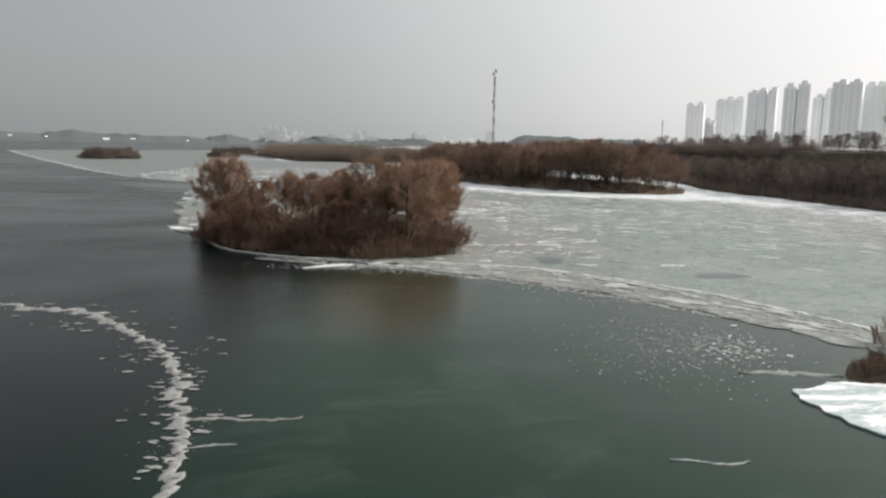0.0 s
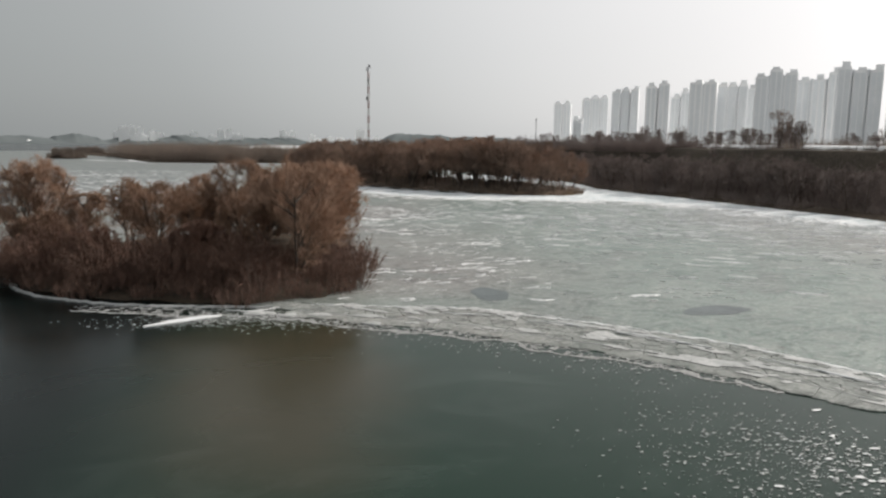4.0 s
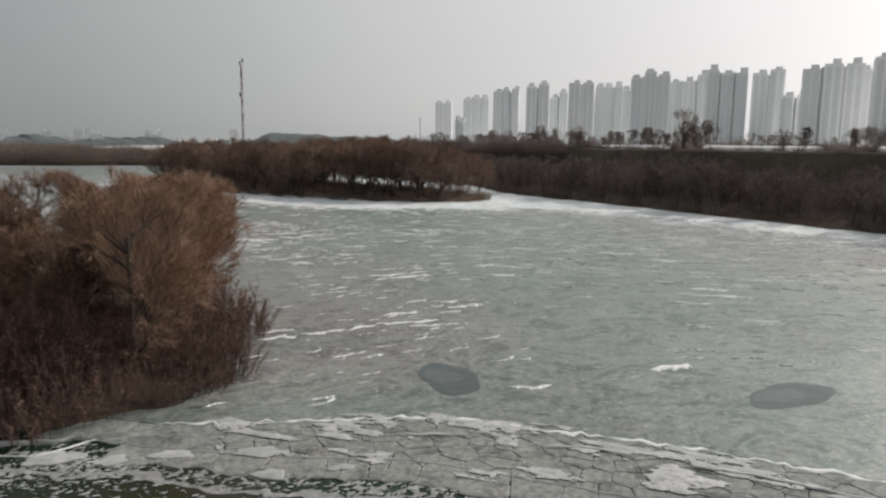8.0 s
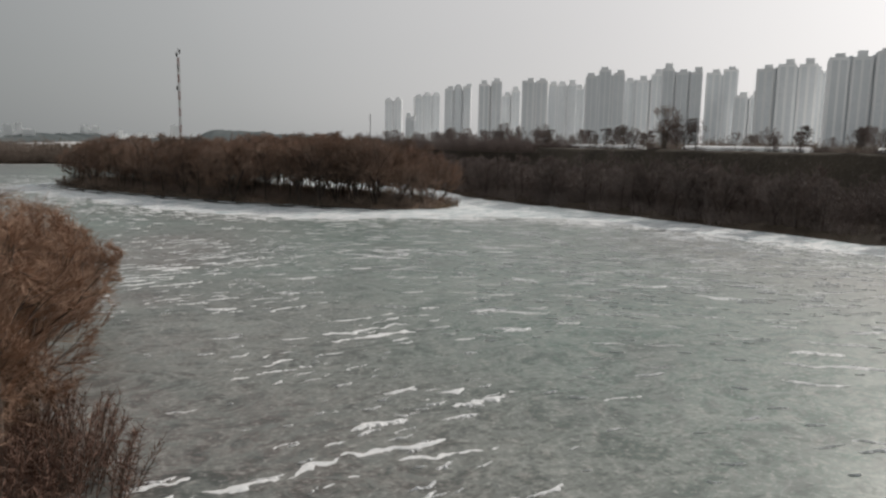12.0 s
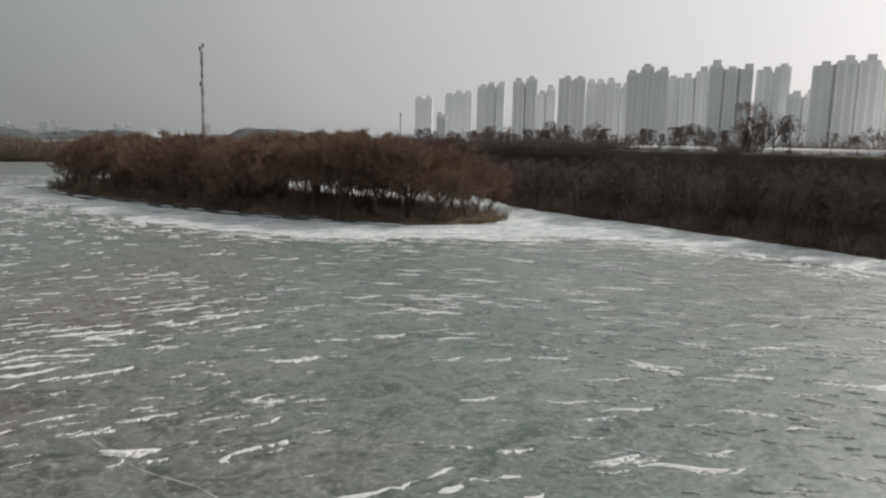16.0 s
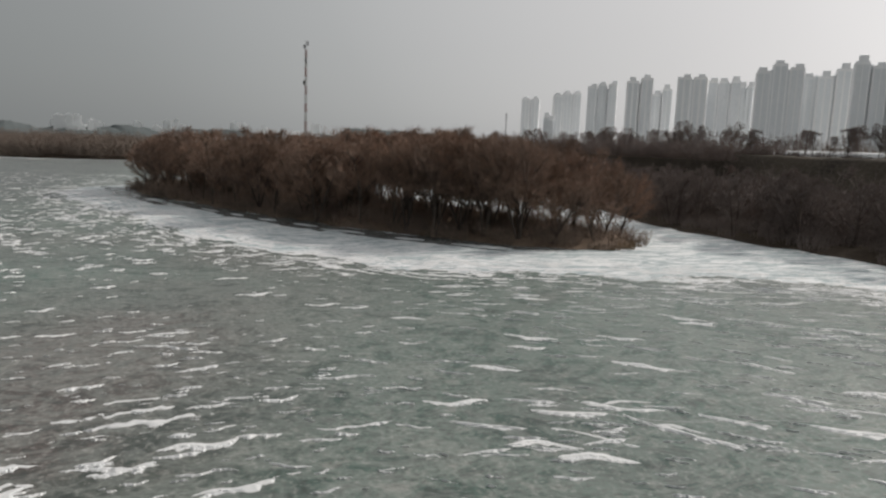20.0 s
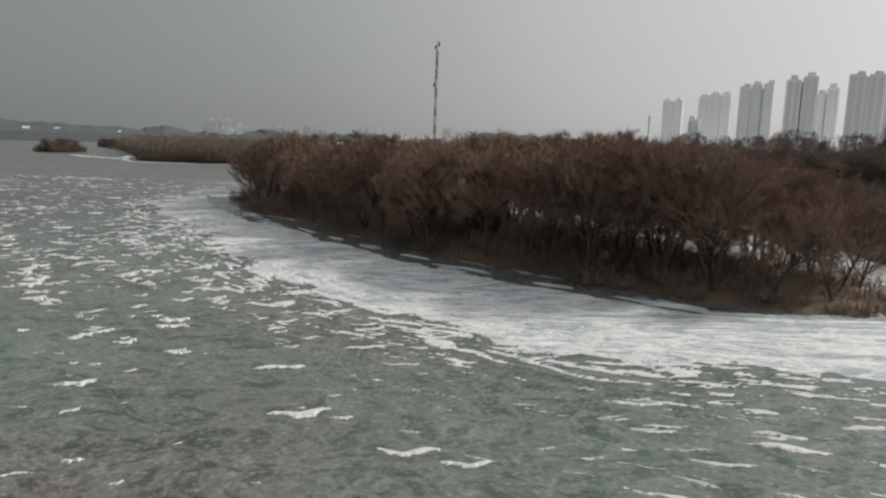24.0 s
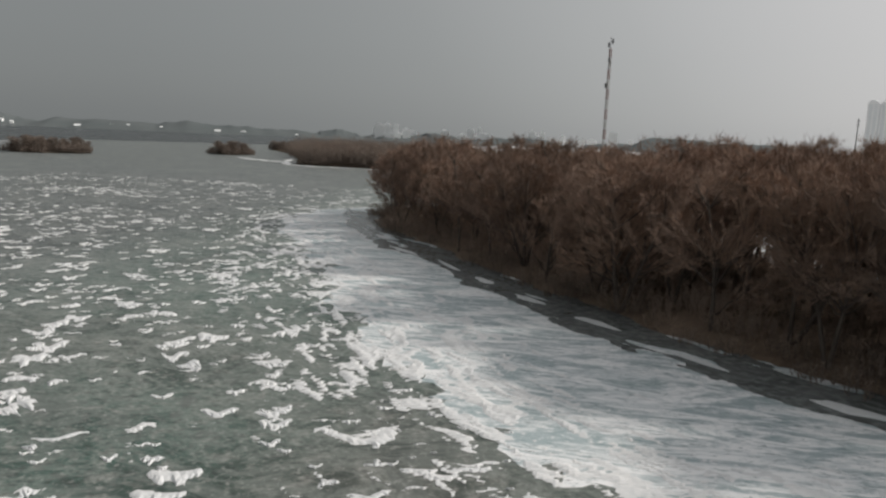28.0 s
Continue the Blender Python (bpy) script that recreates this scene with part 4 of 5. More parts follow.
rod(bm, (0, 0, 0), (0, 0, 37), 0.3, 8)
part("pole", bm, DARK_STEEL, pole)
for z in (33, 35.5):
    bm = bmesh.new()
    rod(bm, (-1.2, 0, z), (1.2, 0, z), 0.15, 5)
    part("crossarm", bm, DARK_STEEL, pole)


# ---- distance: hills and towns beyond the lake ----
def ridge(name, x0, y0, x1, y1, top, depth, seed, label, bumpy=0.7):
    n, m = 150, 7
    verts = []
    for i in range(n):
        f = i / (n - 1)
        env = min(1, 6 * f, 6 * (1 - f)) ** 0.8
        h = top * env * (0.75 + bumpy * noise.fractal((f * 9 * bumpy / 0.7, seed, 0), 0.9, 2.0, 5)) + 2 * bumpy * noise.noise((f * 90, seed, 3))
        dx, dy = x1 - x0, y1 - y0
        L = math.hypot(dx, dy)
        for j in range(m):
            g = j / (m - 1)
            off = (g - 0.35) * depth
            z = max(h, 2) * math.sin(min(1, g / 0.6) * math.pi / 2) ** 1.2 * (1 if g < 0.7 else 0.8) + 2 * noise.noise((f * 40, g * 6, seed))
            verts.append((x0 + dx * f + (-dy / L) * off, y0 + dy * f + dx / L * off, z if j else -1))
    faces = [(i * m + j, (i + 1) * m + j, (i + 1) * m + j + 1, i * m + j + 1) for i in range(n - 1) for j in range(m - 1)]
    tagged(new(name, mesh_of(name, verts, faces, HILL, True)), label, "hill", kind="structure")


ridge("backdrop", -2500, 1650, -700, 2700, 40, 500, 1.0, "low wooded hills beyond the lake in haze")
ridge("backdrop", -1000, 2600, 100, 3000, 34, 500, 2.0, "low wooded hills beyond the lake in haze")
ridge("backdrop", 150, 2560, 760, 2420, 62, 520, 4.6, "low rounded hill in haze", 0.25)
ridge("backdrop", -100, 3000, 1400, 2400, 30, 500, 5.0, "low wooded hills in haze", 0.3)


# ---- snow, floes and broken ice on the lake ----
def ribbon(name, pts, width, mat, label, category, seed, z=0.05, thick=0.08, step=0.35, kind="", rough=0.5, vary=0.75):
    """A ragged flat band along a line; width is (from, to) along it."""
    ln = ragged(smooth_line(pts, step), rough * max(width), 0.5 / max(width), seed)
    t_ = np.gradient(ln, axis=0)
    nr = np.stack([-t_[:, 1], t_[:, 0]], 1) / (np.linalg.norm(t_, axis=1)[:, None] + 1e-9)
    f = np.linspace(0, 1, len(ln))
    w = (width[0] + (width[1] - width[0]) * f) * np.minimum(1, np.minimum(f, 1 - f) * len(ln) * 0.12 + 0.05)
    sc = 0.9 / max(width)
    wl_ = w * np.clip(0.55 + wobble(ln, sc, vary, seed + 20, 5), 0.06, 1.6)
    wr_ = w * np.clip(0.55 + wobble(ln, sc, vary, seed + 40, 5), 0.06, 1.6)
    a_, b_ = ln + nr * wl_[:, None], ln - nr * wr_[:, None]
    n = len(ln)
    hz = z + 0.6 * thick
    verts = [(x, y, z - thick) for x, y in a_] + [(x, y, z) for x, y in a_ * 0.85 + b_ * 0.15] + [(x, y, hz) for x, y in (a_ + b_) / 2] + [(x, y, z) for x, y in b_ * 0.85 + a_ * 0.15] + [(x, y, z - thick) for x, y in b_]
    faces = [(k * n + i + 1, k * n + i, (k + 1) * n + i, (k + 1) * n + i + 1) for k in range(4) for i in range(n - 1)]
    ob = new(name, mesh_of(name, verts, faces, mat, True))
    return tagged(ob, label, category, kind=kind)


def slab_mesh(points, thick, mat, name="ice_plate", dome=0.0):
    """A flat plate with a slightly bevelled rim, from a closed outline round the origin."""
    n = len(points)
    verts = [(x, y, -thick) for x, y in points] + [(x, y, 0) for x, y in points] + [(x * 0.93, y * 0.93, 0.25 * thick) for x, y in points] + [(0, 0, 0.25 * thick + dome)]
    faces = [(k * n + i, k * n + (i + 1) % n, (k + 1) * n + (i + 1) % n, (k + 1) * n + i) for k in range(2) for i in range(n)]
    faces += [(2 * n + i, 2 * n + (i + 1) % n, 3 * n) for i in range(n)]
    return mesh_of(name, verts, faces, mat)


def blob(rng, rx, ry, n=14, rough=0.25):
    ph = [rng.uniform(0, math.tau) for _ in range(4)]
    out = []
    for i in range(n):
        q = i / n * math.tau
        r = 1 + rough * (0.6 * math.sin(2 * q + ph[0]) + 0.5 * math.sin(3 * q + ph[1]) + 0.4 * math.sin(5 * q + ph[2])) + rng.uniform(-0.3, 0.3) * rough
        out.append((rx * r * math.cos(q), ry * r * math.sin(q)))
    return out


# cracked plates between the firm ice and the open water
shelf = thing("ice_shelf", "cracked grey ice plates along the edge of firm ice", "broken ice")
outer, inner = smooth_line(EDGE, 0.25), smooth_line(RIM, 0.25)
rng = random.Random(50)


def belt(u, w):
    """A place in the belt: u along it, w from the water's edge (0) to the firm ice (1)."""
    a_ = outer[min(int(u * (len(outer) - 1)), len(outer) - 1)]
    b_ = inner[min(int(u * (len(inner) - 1)), len(inner) - 1)]
    return a_ + (b_ - a_) * w


seeds = []
for k in range(3000):
    u, w = rng.random(), rng.uniform(-0.02, 1.04)
    p = belt(u, w)
    gap = 0.45 + 1.5 * rng.random() ** 2.2
    if all((p[0] - q[0]) ** 2 + (p[1] - q[1]) ** 2 > ((gap + g) / 2 * 1.2) ** 2 for q, g, _ in seeds):
        seeds.append((p, gap, w))
S = np.array([q for q, _, _ in seeds])
plates = 0
for i, (p, g, w) in enumerate(seeds):
    cell = [Vector((2.2 * math.cos(q / 12 * math.tau), 1.9 * math.sin(q / 12 * math.tau))) for q in range(12)]
    near = np.argsort(((S - p) ** 2).sum(1))[1:14]
    for j in near:
        d = Vector(S[j] - p)
        mid, dn = d / 2, d.normalized()
        lim = mid.dot(dn) - 0.001 - 0.03 * rng.random() ** 4
        new_cell = []
        for a_, b_ in zip(cell, cell[1:] + cell[:1]):
            da, db = a_.dot(dn) - lim, b_.dot(dn) - lim
            if da <= 0:
                new_cell.append(a_)
            if da * db < 0:
                new_cell.append(a_ + (b_ - a_) * (da / (da - db)))
        cell = new_cell
        if len(cell) < 3:
            break
    if len(cell) < 3 or plates >= 290 or p[0] < -4.2 + 1.4 * w:
        continue
    pts_ = []
    for a_, b_ in zip(cell, cell[1:] + cell[:1]):
        for f in (0.0, 0.5):
            q = a_ + (b_ - a_) * f
            pts_.append((q.x + rng.uniform(-0.03, 0.03), q.y + rng.uniform(-0.03, 0.03)))
    area = abs(sum(a_.x * b_.y - a_.y * b_.x for a_, b_ in zip(cell, cell[1:] + cell[:1]))) / 2
    if area < 0.12:
        continue
    snowy = area < 1.5 and w < 0.25 and rng.random() < 0.14
    ob = part_mesh("ice_plate", slab_mesh(pts_, 0.1, SNOW if snowy else PLATE), shelf, "snow-covered plate" if snowy else "")
    ob.matrix_basis = pose(p[0], p[1], 0.02 + rng.uniform(-0.006, 0.01), rng.uniform(-0.5, 0.5), rng.uniform(-0.5, 0.5))
    plates += 1

shore_ice = ragged(smooth_line([(-8.2, 78.0), (-5.5, 76.9), (-3, 75.9), (-0.5, 75.2), (1.6, 76.4), (1.8, 80), (0.8, 84), (-1.5, 81.6), (-5, 80)], 0.25, True), 0.35, 0.6, 14.0)
sheet("shore_ice", shore_ice, 0.045, 0.12, PLATE, "pale grey ice between the cracked plates and the island", "ice")
# white rims pushed up along the cracks
ribbon("ice_ridge", RIM[1:], (0.22, 0.28), SNOW, "white ridge of crushed ice along the firm ice", "ice ridge", 61, 0.075, 0.03, rough=1.5, vary=1.3)
for k, pts_ in enumerate(([(6.8, 73.6), (8.6, 73.0), (10.3, 72.4)], [(12.6, 70.3), (14.6, 69.5), (16.2, 68.0)], [(17.5, 66.8), (20.0, 64.8), (22.3, 62.0)], [(24.0, 59.6), (26.0, 57.0), (28.2, 53.4)], [(-9.5, 76.6), (-7.6, 75.9), (-5.4, 76.9)])):
    ribbon("snow_drift", pts_, (0.14, 0.24), SNOW, "narrow white snow drift on the cracked ice", "snow drift", 70 + k, 0.14, 0.04)
ribbon("slush_bank", EDGE[1:], (0.1, 0.14), SLUSH, "thin white rim of slush at the water's edge", "slush", 66, 0.05, 0.06)

# floes and chips adrift
for k, (x, y, rx, ry, turn) in enumerate(((-11.9, 74.0, 2.3, 0.5, 30), (-7.0, 75.6, 1.1, 0.7, 10), (-2.3, 74.4, 0.8, 0.5, -20), (1.4, 71.3, 0.6, 0.5, 0), (-4.6, 74.6, 0.7, 0.4, 30), (4.2, 71.0, 0.5, 0.3, -5))):
    q = random.Random(80 + k)
    ob = new("ice_floe", slab_mesh(blob(q, rx, ry, 18, 0.3), 0.1, SNOW if k == 0 else SLUSH, "ice_floe", 0.03))
    ob.matrix_basis = pose(x, y, 0.06, 0, 0, turn)
    tagged(ob, "white snow-topped ice floe adrift near the island", "ice floe", "ice floes")


def chips(name, fields, count, sizes, seed, mat, label, z=0.0, stretch=2.2):
    """Small flat fragments as one mesh; fields are (x, y, reach x, reach y)."""
    q = random.Random(seed)
    V, F = [], []
    spots_ = []
    for _ in range(count):
        cx, cy, ax, ay = fields[q.randrange(len(fields))]
        spots_.append((q.gauss(cx, ax), q.gauss(cy, ay)))
    afloat = inside_depth(np.array(spots_), ICE_POLY) < -0.2
    for (x, y), ok in zip(spots_, afloat):
        if not ok:
            continue
        r = sizes[0] + (sizes[1] - sizes[0]) * q.random() ** 3
        a_, n = q.uniform(-0.35, 0.35), q.randrange(5, 8)
        base = len(V)
        for i in range(n):
            an = i / n * math.tau
            rr = q.uniform(0.6, 1.25)
            px, py = r * stretch * rr * math.cos(an) * 0.7, r * rr * math.sin(an) * 0.7
            V.append((x + px * math.cos(a_) - py * math.sin(a_), y + px * math.sin(a_) + py * math.cos(a_), z + 0.012))
        V.append((x, y, z + 0.03 + r * 0.06))
        F += [(base + i, base + (i + 1) % n, base + n) for i in range(n)]
    return tagged(new(name, mesh_of(name, V, F, mat)), label, "ice", kind="stuff")


ICE_POLY = ice_outline
chips("ice_chips", [(16, 48, 2.6, 3.6), (19, 46, 1.6, 2.4), (14, 44, 2.5, 3.5)], 2300, (0.015, 0.1), 90, SLUSH, "scattered white ice chips on the green water", 0.0, 1.7)
chips("ice_chips", [(19, 45.5, 1.8, 2.2)], 90, (0.07, 0.2), 96, SNOW, "larger white ice chips on the green water", 0.0, 2.0)
chips("brash_ice", [(-8, 74.5, 4, 1.3), (-1, 72.5, 4, 1.1), (6, 69.6, 3.5, 1.0), (12, 65.5, 3, 1.4), (18, 60, 3, 1.6), (-5, 74.6, 3, 0.9), (-11, 74, 3, 1.2)], 4400, (0.02, 0.12), 91, SLUSH, "brash of small ice fragments along the broken edge")
# white seams between the thin sheets
seam = [(-60, 60), (-46, 57.5), (-34, 54), (-30.5, 52.8), (-27, 52.3), (-23, 48.5), (-20, 45.6), (-16.6, 41.8), (-14.8, 38.5), (-13.6, 35), (-12.2, 31.8), (-10.9, 28.5), (-9.7, 24), (-9, 18)]
ribbon("slush_seam", seam, (0.5, 0.42), FROST, "broken white seam of slush between sheets of thin ice", "slush", 101, 0.02, 0.04, 0.14, rough=1.6, vary=1.1)
chips("seam_chips", [(-31, 53.5, 3, 0.8), (-24, 49, 2.5, 1.5), (-17.5, 42.5, 1.6, 1.6), (-14, 36, 0.7, 2), (-11.5, 30, 0.8, 2), (-46, 57.5, 7, 0.8)], 420, (0.03, 0.26), 93, FROST, "pale slush fragments beside the white seam", 0.0, 2.6)
ribbon("slush_tongue", [(-12, 31.6), (-10.5, 32), (-8.8, 31.8), (-6.4, 32.2)], (0.3, 0.12), FROST, "white slush tongue on the thin ice", "slush", 102, 0.02, 0.04, 0.15)
ribbon("slush_tongue", [(-10.6, 28.6), (-9.6, 29), (-8.6, 29.1)], (0.22, 0.12), SLUSH, "white slush tongue on the thin ice", "slush", 103, 0.02, 0.04, 0.15)
ribbon("slush_tongue", [(9.8, 28.4), (10.8, 28.3), (12, 28), (13.2, 28.3)], (0.14, 0.12), SLUSH, "white slush tongue on the thin ice", "slush", 104, 0.02, 0.04, 0.12)
ribbon("snow_edge", [(-420, 690), (-330, 555), (-240, 425), (-150, 298), (-118, 258), (-96, 236), (-80, 224), (-70, 216)], (2.4, 1.8), SLUSH, "white snow edge of the far ice sheet", "snow", 105, 0.12, 0.1, 2.0)
ribbon("snow_edge", [(-41, 106), (-37.5, 103.5), (-33, 99)], (1.6, 0.8), SNOW, "white snow spit off the island", "snow", 106, 0.12, 0.1)
ribbon("snow_edge", [(-31, 92.5), (-27.5, 86.5), (-24, 83), (-17, 79.4), (-10, 77.9), (-6, 77.4)], (0.3, 0.42), SLUSH, "white snow edge along the island's shore", "snow", 107, 0.1, 0.1)

ribbon("snow_edge", [(-124, 527), (-99, 461), (-62, 455), (-20, 465), (30, 470), (60, 464)], (2.2, 3.0), SNOW, "white snow edge along the far spit", "snow", 108, 0.12, 0.1, 1.5)
ribbon("snow_edge", [(-150, 515), (-132, 498), (-112, 482), (-101, 470)], (3.5, 4.5), SNOW, "white snow patch off the far spit's end", "snow", 111, 0.12, 0.1, 1.5)

# the small brushy islet beside the first stretch and its snow apron
NEAR_ISLET = [(23.6, 39.6), (26, 38), (33, 36.5), (42, 38), (41, 46), (31, 46.5), (26, 43)]
land("near_islet", NEAR_ISLET, 0.6, low_ground, SOIL, "small brushy islet at the edge of the ice", "islet", 8.0, 0.4)
for k, (x, y, s_) in enumerate(((25.0, 40.2, 0.4), (26.4, 39.6, 0.46), (28.0, 39.2, 0.5), (30.2, 39.6, 0.55), (26.6, 41.4, 0.42), (28.6, 41.6, 0.5), (31, 42, 0.55), (33, 41.5, 0.6), (31.0, 46, 0.9))):
    ob = copy_thing(THICKETS[k % 2], pose(x, y, ground_z(x, y, NEAR_ISLET), 0, 0, k * 77) @ Matrix.Diagonal((s_, s_, s_, 1)))
    tagged(ob, "dark red-brown leafless brush on the near islet", group="brush of the near islet")
apron = ragged(smooth_line([(19.0, 36.2), (20.5, 37.6), (23, 38.6), (27, 38), (34, 36), (36, 30), (30, 26), (24, 28), (20.8, 31), (19.4, 34)], 0.25, True), 0.5, 0.5, 12.0)
sheet("snow_apron", apron, 0.08, 0.1, SNOW_BAND, "white snow-covered ice before the brushy islet", "snow")
ribbon("snow_spit", [(17.6, 40.2), (20, 40.6), (23.6, 40.2)], (0.7, 0.9), PLATE, "pale tongue of snowy ice off the islet", "snow", 109, 0.03, 0.05)

# melt pools
for k, (x, y, rx, ry, turn) in enumerate(((12.2, 80.2, 1.6, 2.8, -8), (28.6, 72.0, 3.0, 1.5, 8))):
    q = random.Random(120 + k)
    ob = new("melt_pool", slab_mesh(blob(q, rx, ry, 40, 0.1), 0.01, POOL, "melt_pool"))
    ob.matrix_basis = pose(x, y, 0.068, 0, 0, turn)
    tagged(ob, "dark oval melt pool with a thin skin of new ice", "melt pool", "melt pools")
    skin = part_mesh("ice_skin", slab_mesh(blob(q, rx * 0.62, ry * 0.5, 30, 0.2), 0.005, SKIN, "ice_skin"), ob, "thin grey skin of new ice")
    skin.matrix_basis = pose(-rx * 0.22, ry * 0.12, 0.006)

# wind-blown drifts strewn over the ice
GRID = np.random.default_rng(7).random((256, 256))


def lattice(x, y):
    xi, yi = np.floor(x).astype(int), np.floor(y).astype(int)
    fx, fy = x - xi, y - yi
    fx, fy = fx * fx * (3 - 2 * fx), fy * fy * (3 - 2 * fy)
    a_, b_ = GRID[yi % 256, xi % 256], GRID[yi % 256, (xi + 1) % 256]
    c_, d_ = GRID[(yi + 1) % 256, xi % 256], GRID[(yi + 1) % 256, (xi + 1) % 256]
    return (a_ * (1 - fx) + b_ * fx) * (1 - fy) + (c_ * (1 - fx) + d_ * fx) * fy


def rough_field(x, y, octaves=4, fall=0.55):
    """Layered noise, about 0 to 1."""
    out, amp, tot = 0, 1.0, 0
    for o in range(octaves):
        out = out + amp * lattice(x * 2.03 ** o + 17.3 * o, y * 2.03 ** o + 5.1 * o)
        tot += amp
        amp *= fall
    return out / tot


def iso_mesh(X, Y, F, z, rise):
    """Triangles of a grid where F is above zero, cut along F = 0 and swelling with F."""
    ny, nx = F.shape
    idx = np.arange(nx * ny).reshape(ny, nx)
    a_, b_, c_, d_ = (i.ravel() for i in (idx[:-1, :-1], idx[:-1, 1:], idx[1:, 1:], idx[1:, :-1]))
    tri = np.concatenate([np.stack([a_, b_, c_], 1), np.stack([a_, c_, d_], 1)])
    x, y, f = X.ravel(), Y.ravel(), F.ravel()
    inn = f[tri] > 0
    num = inn.sum(1)
    P = np.stack([x, y, z + np.minimum(np.maximum(f, 0) * rise, 0.09)], 1)
    parts_ = [P[tri[num == 3]]]
    for want in (1, 2):
        T, I = tri[num == want], inn[num == want]
        lone = np.argmax(I if want == 1 else ~I, 1)
        r = np.arange(len(T))
        p0, p1, p2 = T[r, lone], T[r, (lone + 1) % 3], T[r, (lone + 2) % 3]

        def cut(u, v):
            w = (f[u] / (f[u] - f[v]))[:, None]
            q_ = P[u] + (P[v] - P[u]) * w
            q_[:, 2] = z
            return q_

        e1, e2 = cut(p0, p1), cut(p0, p2)
        if want == 1:
            parts_.append(np.stack([P[p0], e1, e2], 1))
        else:
            parts_ += [np.stack([e1, P[p1], P[p2]], 1), np.stack([e1, P[p2], e2], 1)]
    V = np.concatenate(parts_).reshape(-1, 3)
    return V, np.arange(len(V)).reshape(-1, 3)


ROWS_OF_DRIFTS = [(15, 107, 6, 5), (17, 98, 5, 5), (8, 160, 10, 7), (5, 132, 6, 7), (8, 143, 8, 6), (38, 128, 9, 6), (46, 118, 8, 5), (60, 128, 12, 8), (20, 150, 10, 6)]
RIPPLES = [(13, 106, 4, 3), (18, 111, 5, 3), (22, 114, 4, 2.5), (8, 91.5, 5, 2.5), (14, 93, 4, 2.5), (19, 98.5, 4, 2.5), (3.5, 136, 4, 4), (7, 143, 5, 4), (12, 148.5, 5, 3)]
front_line = np.array(SNOW_FRONT + [(190, -60), (150, 60), (130, 160), (120, 300), (60, 340), (-5, 340)])
COARSE_ICE = np.concatenate([np.array(RIM[::-1]), [(-20, 86), (-35, 98), (-42, 108), (-60, 160), (-80, 222), (-152, 302), (-240, 430), (-300, 900), (300, 900), (400, 300), (400, -150), (60, -20)]])


def drift_shape(seed, slim, nx, ny, tear=2.2, whole=False):
    """One ragged drift, two metres long: a sharp windward edge and a torn lee edge."""
    X, Y = np.meshgrid(np.linspace(-1.25, 1.25, nx), np.linspace(-1.0, 0.6, ny))
    q_ = np.random.default_rng(seed)
    bend = 0.1 * np.sin(X * q_.uniform(2, 4) + q_.uniform(0, 6)) + q_.uniform(-0.12, 0.12) * X * X
    body = slim * np.clip(1 - X ** 2, 0, 1) ** 0.42 * (0.3 + 1.3 * rough_field(X * 1.4 + seed * 5.3, X * 0 + seed, 3))
    torn = tear * slim * (rough_field(X * 4.5 + seed * 9.1, Y * 5 + seed * 2.2, 4, 0.7) - 0.46)
    up, down = bend + 0.35 * body + 0.25 * torn - Y, Y - (bend - body - torn)
    F_ = np.minimum(up, down)
    F_[[0, -1]] = F_[:, [0, -1]] = -1
    if whole:
        # one piece only: spread from the thickest spot to all that hangs together with it
        keep = np.zeros(F_.shape, bool)
        keep[np.unravel_index(np.argmax(F_), F_.shape)] = True
        for _ in range(nx + ny):
            wide = keep.copy()
            wide[1:] |= keep[:-1]
            wide[:-1] |= keep[1:]
            wide[:, 1:] |= keep[:, :-1]
            wide[:, :-1] |= keep[:, 1:]
            keep = wide & (F_ > 0)
        F_ = np.where((F_ > 0) & ~keep, -0.01, F_)
    return iso_mesh(X, Y, F_ * 1.0, 0.0, 0.35)


def lie_of(x, y):
    """The way a drift points at a place, in radians."""
    side = np.clip((x - 14) / 24, 0, 1) * np.clip((190 - y) / 30, 0, 1)
    far_w = np.clip((y - 160) / 30, 0, 1) * np.clip((25 - x) / 25, 0, 1)
    return np.radians(12 - 42 * side + 26 * far_w)


q = np.random.default_rng(143)
C = np.column_stack([q.uniform(-115, 106, 90000), q.uniform(76, 345, 90000)])
X, Y = C[:, 0], C[:, 1]
patch = rough_field(X * 0.07 + 11, Y * 0.07 + 7, 3)
chain = 0.85 * X + 0.53 * Y + 3.2 * (rough_field(X * 0.11 + 31, Y * 0.11 + 3, 3) - 0.5) * 2
columns = 0.5 + 0.5 * np.cos(chain * math.tau / 6.2)
west = np.clip((16 - X) / 28, 0, 1) * np.clip((Y - 160) / 35, 0, 1)
shore = np.clip((Y - 80) / 50, 0, 1) * np.clip((X - 40) / 35, 0, 1)
rows = np.minimum(1, sum(np.exp(-((X - cx) / ax) ** 2 - ((Y - cy) / ay) ** 2) for cx, cy, ax, ay in ROWS_OF_DRIFTS))
edge_d = inside_depth(C, front_line)
near_front = np.exp(-((edge_d + 4) / 6.0) ** 2)
dens = 0.065 + 0.24 * np.clip((patch - 0.46) * 4, 0, 1) + 0.48 * west * np.clip((268 - Y) / 45, 0.02, 1) * np.clip((columns - 0.6) * 3, 0.03, 1) + 0.25 * shore + 0.3 * rows + 0.2 * near_front + 0.17 * np.clip((X - 26) / 8, 0, 1) * np.clip((Y - 96) / 12, 0, 1) * np.clip((178 - Y) / 10, 0, 1)
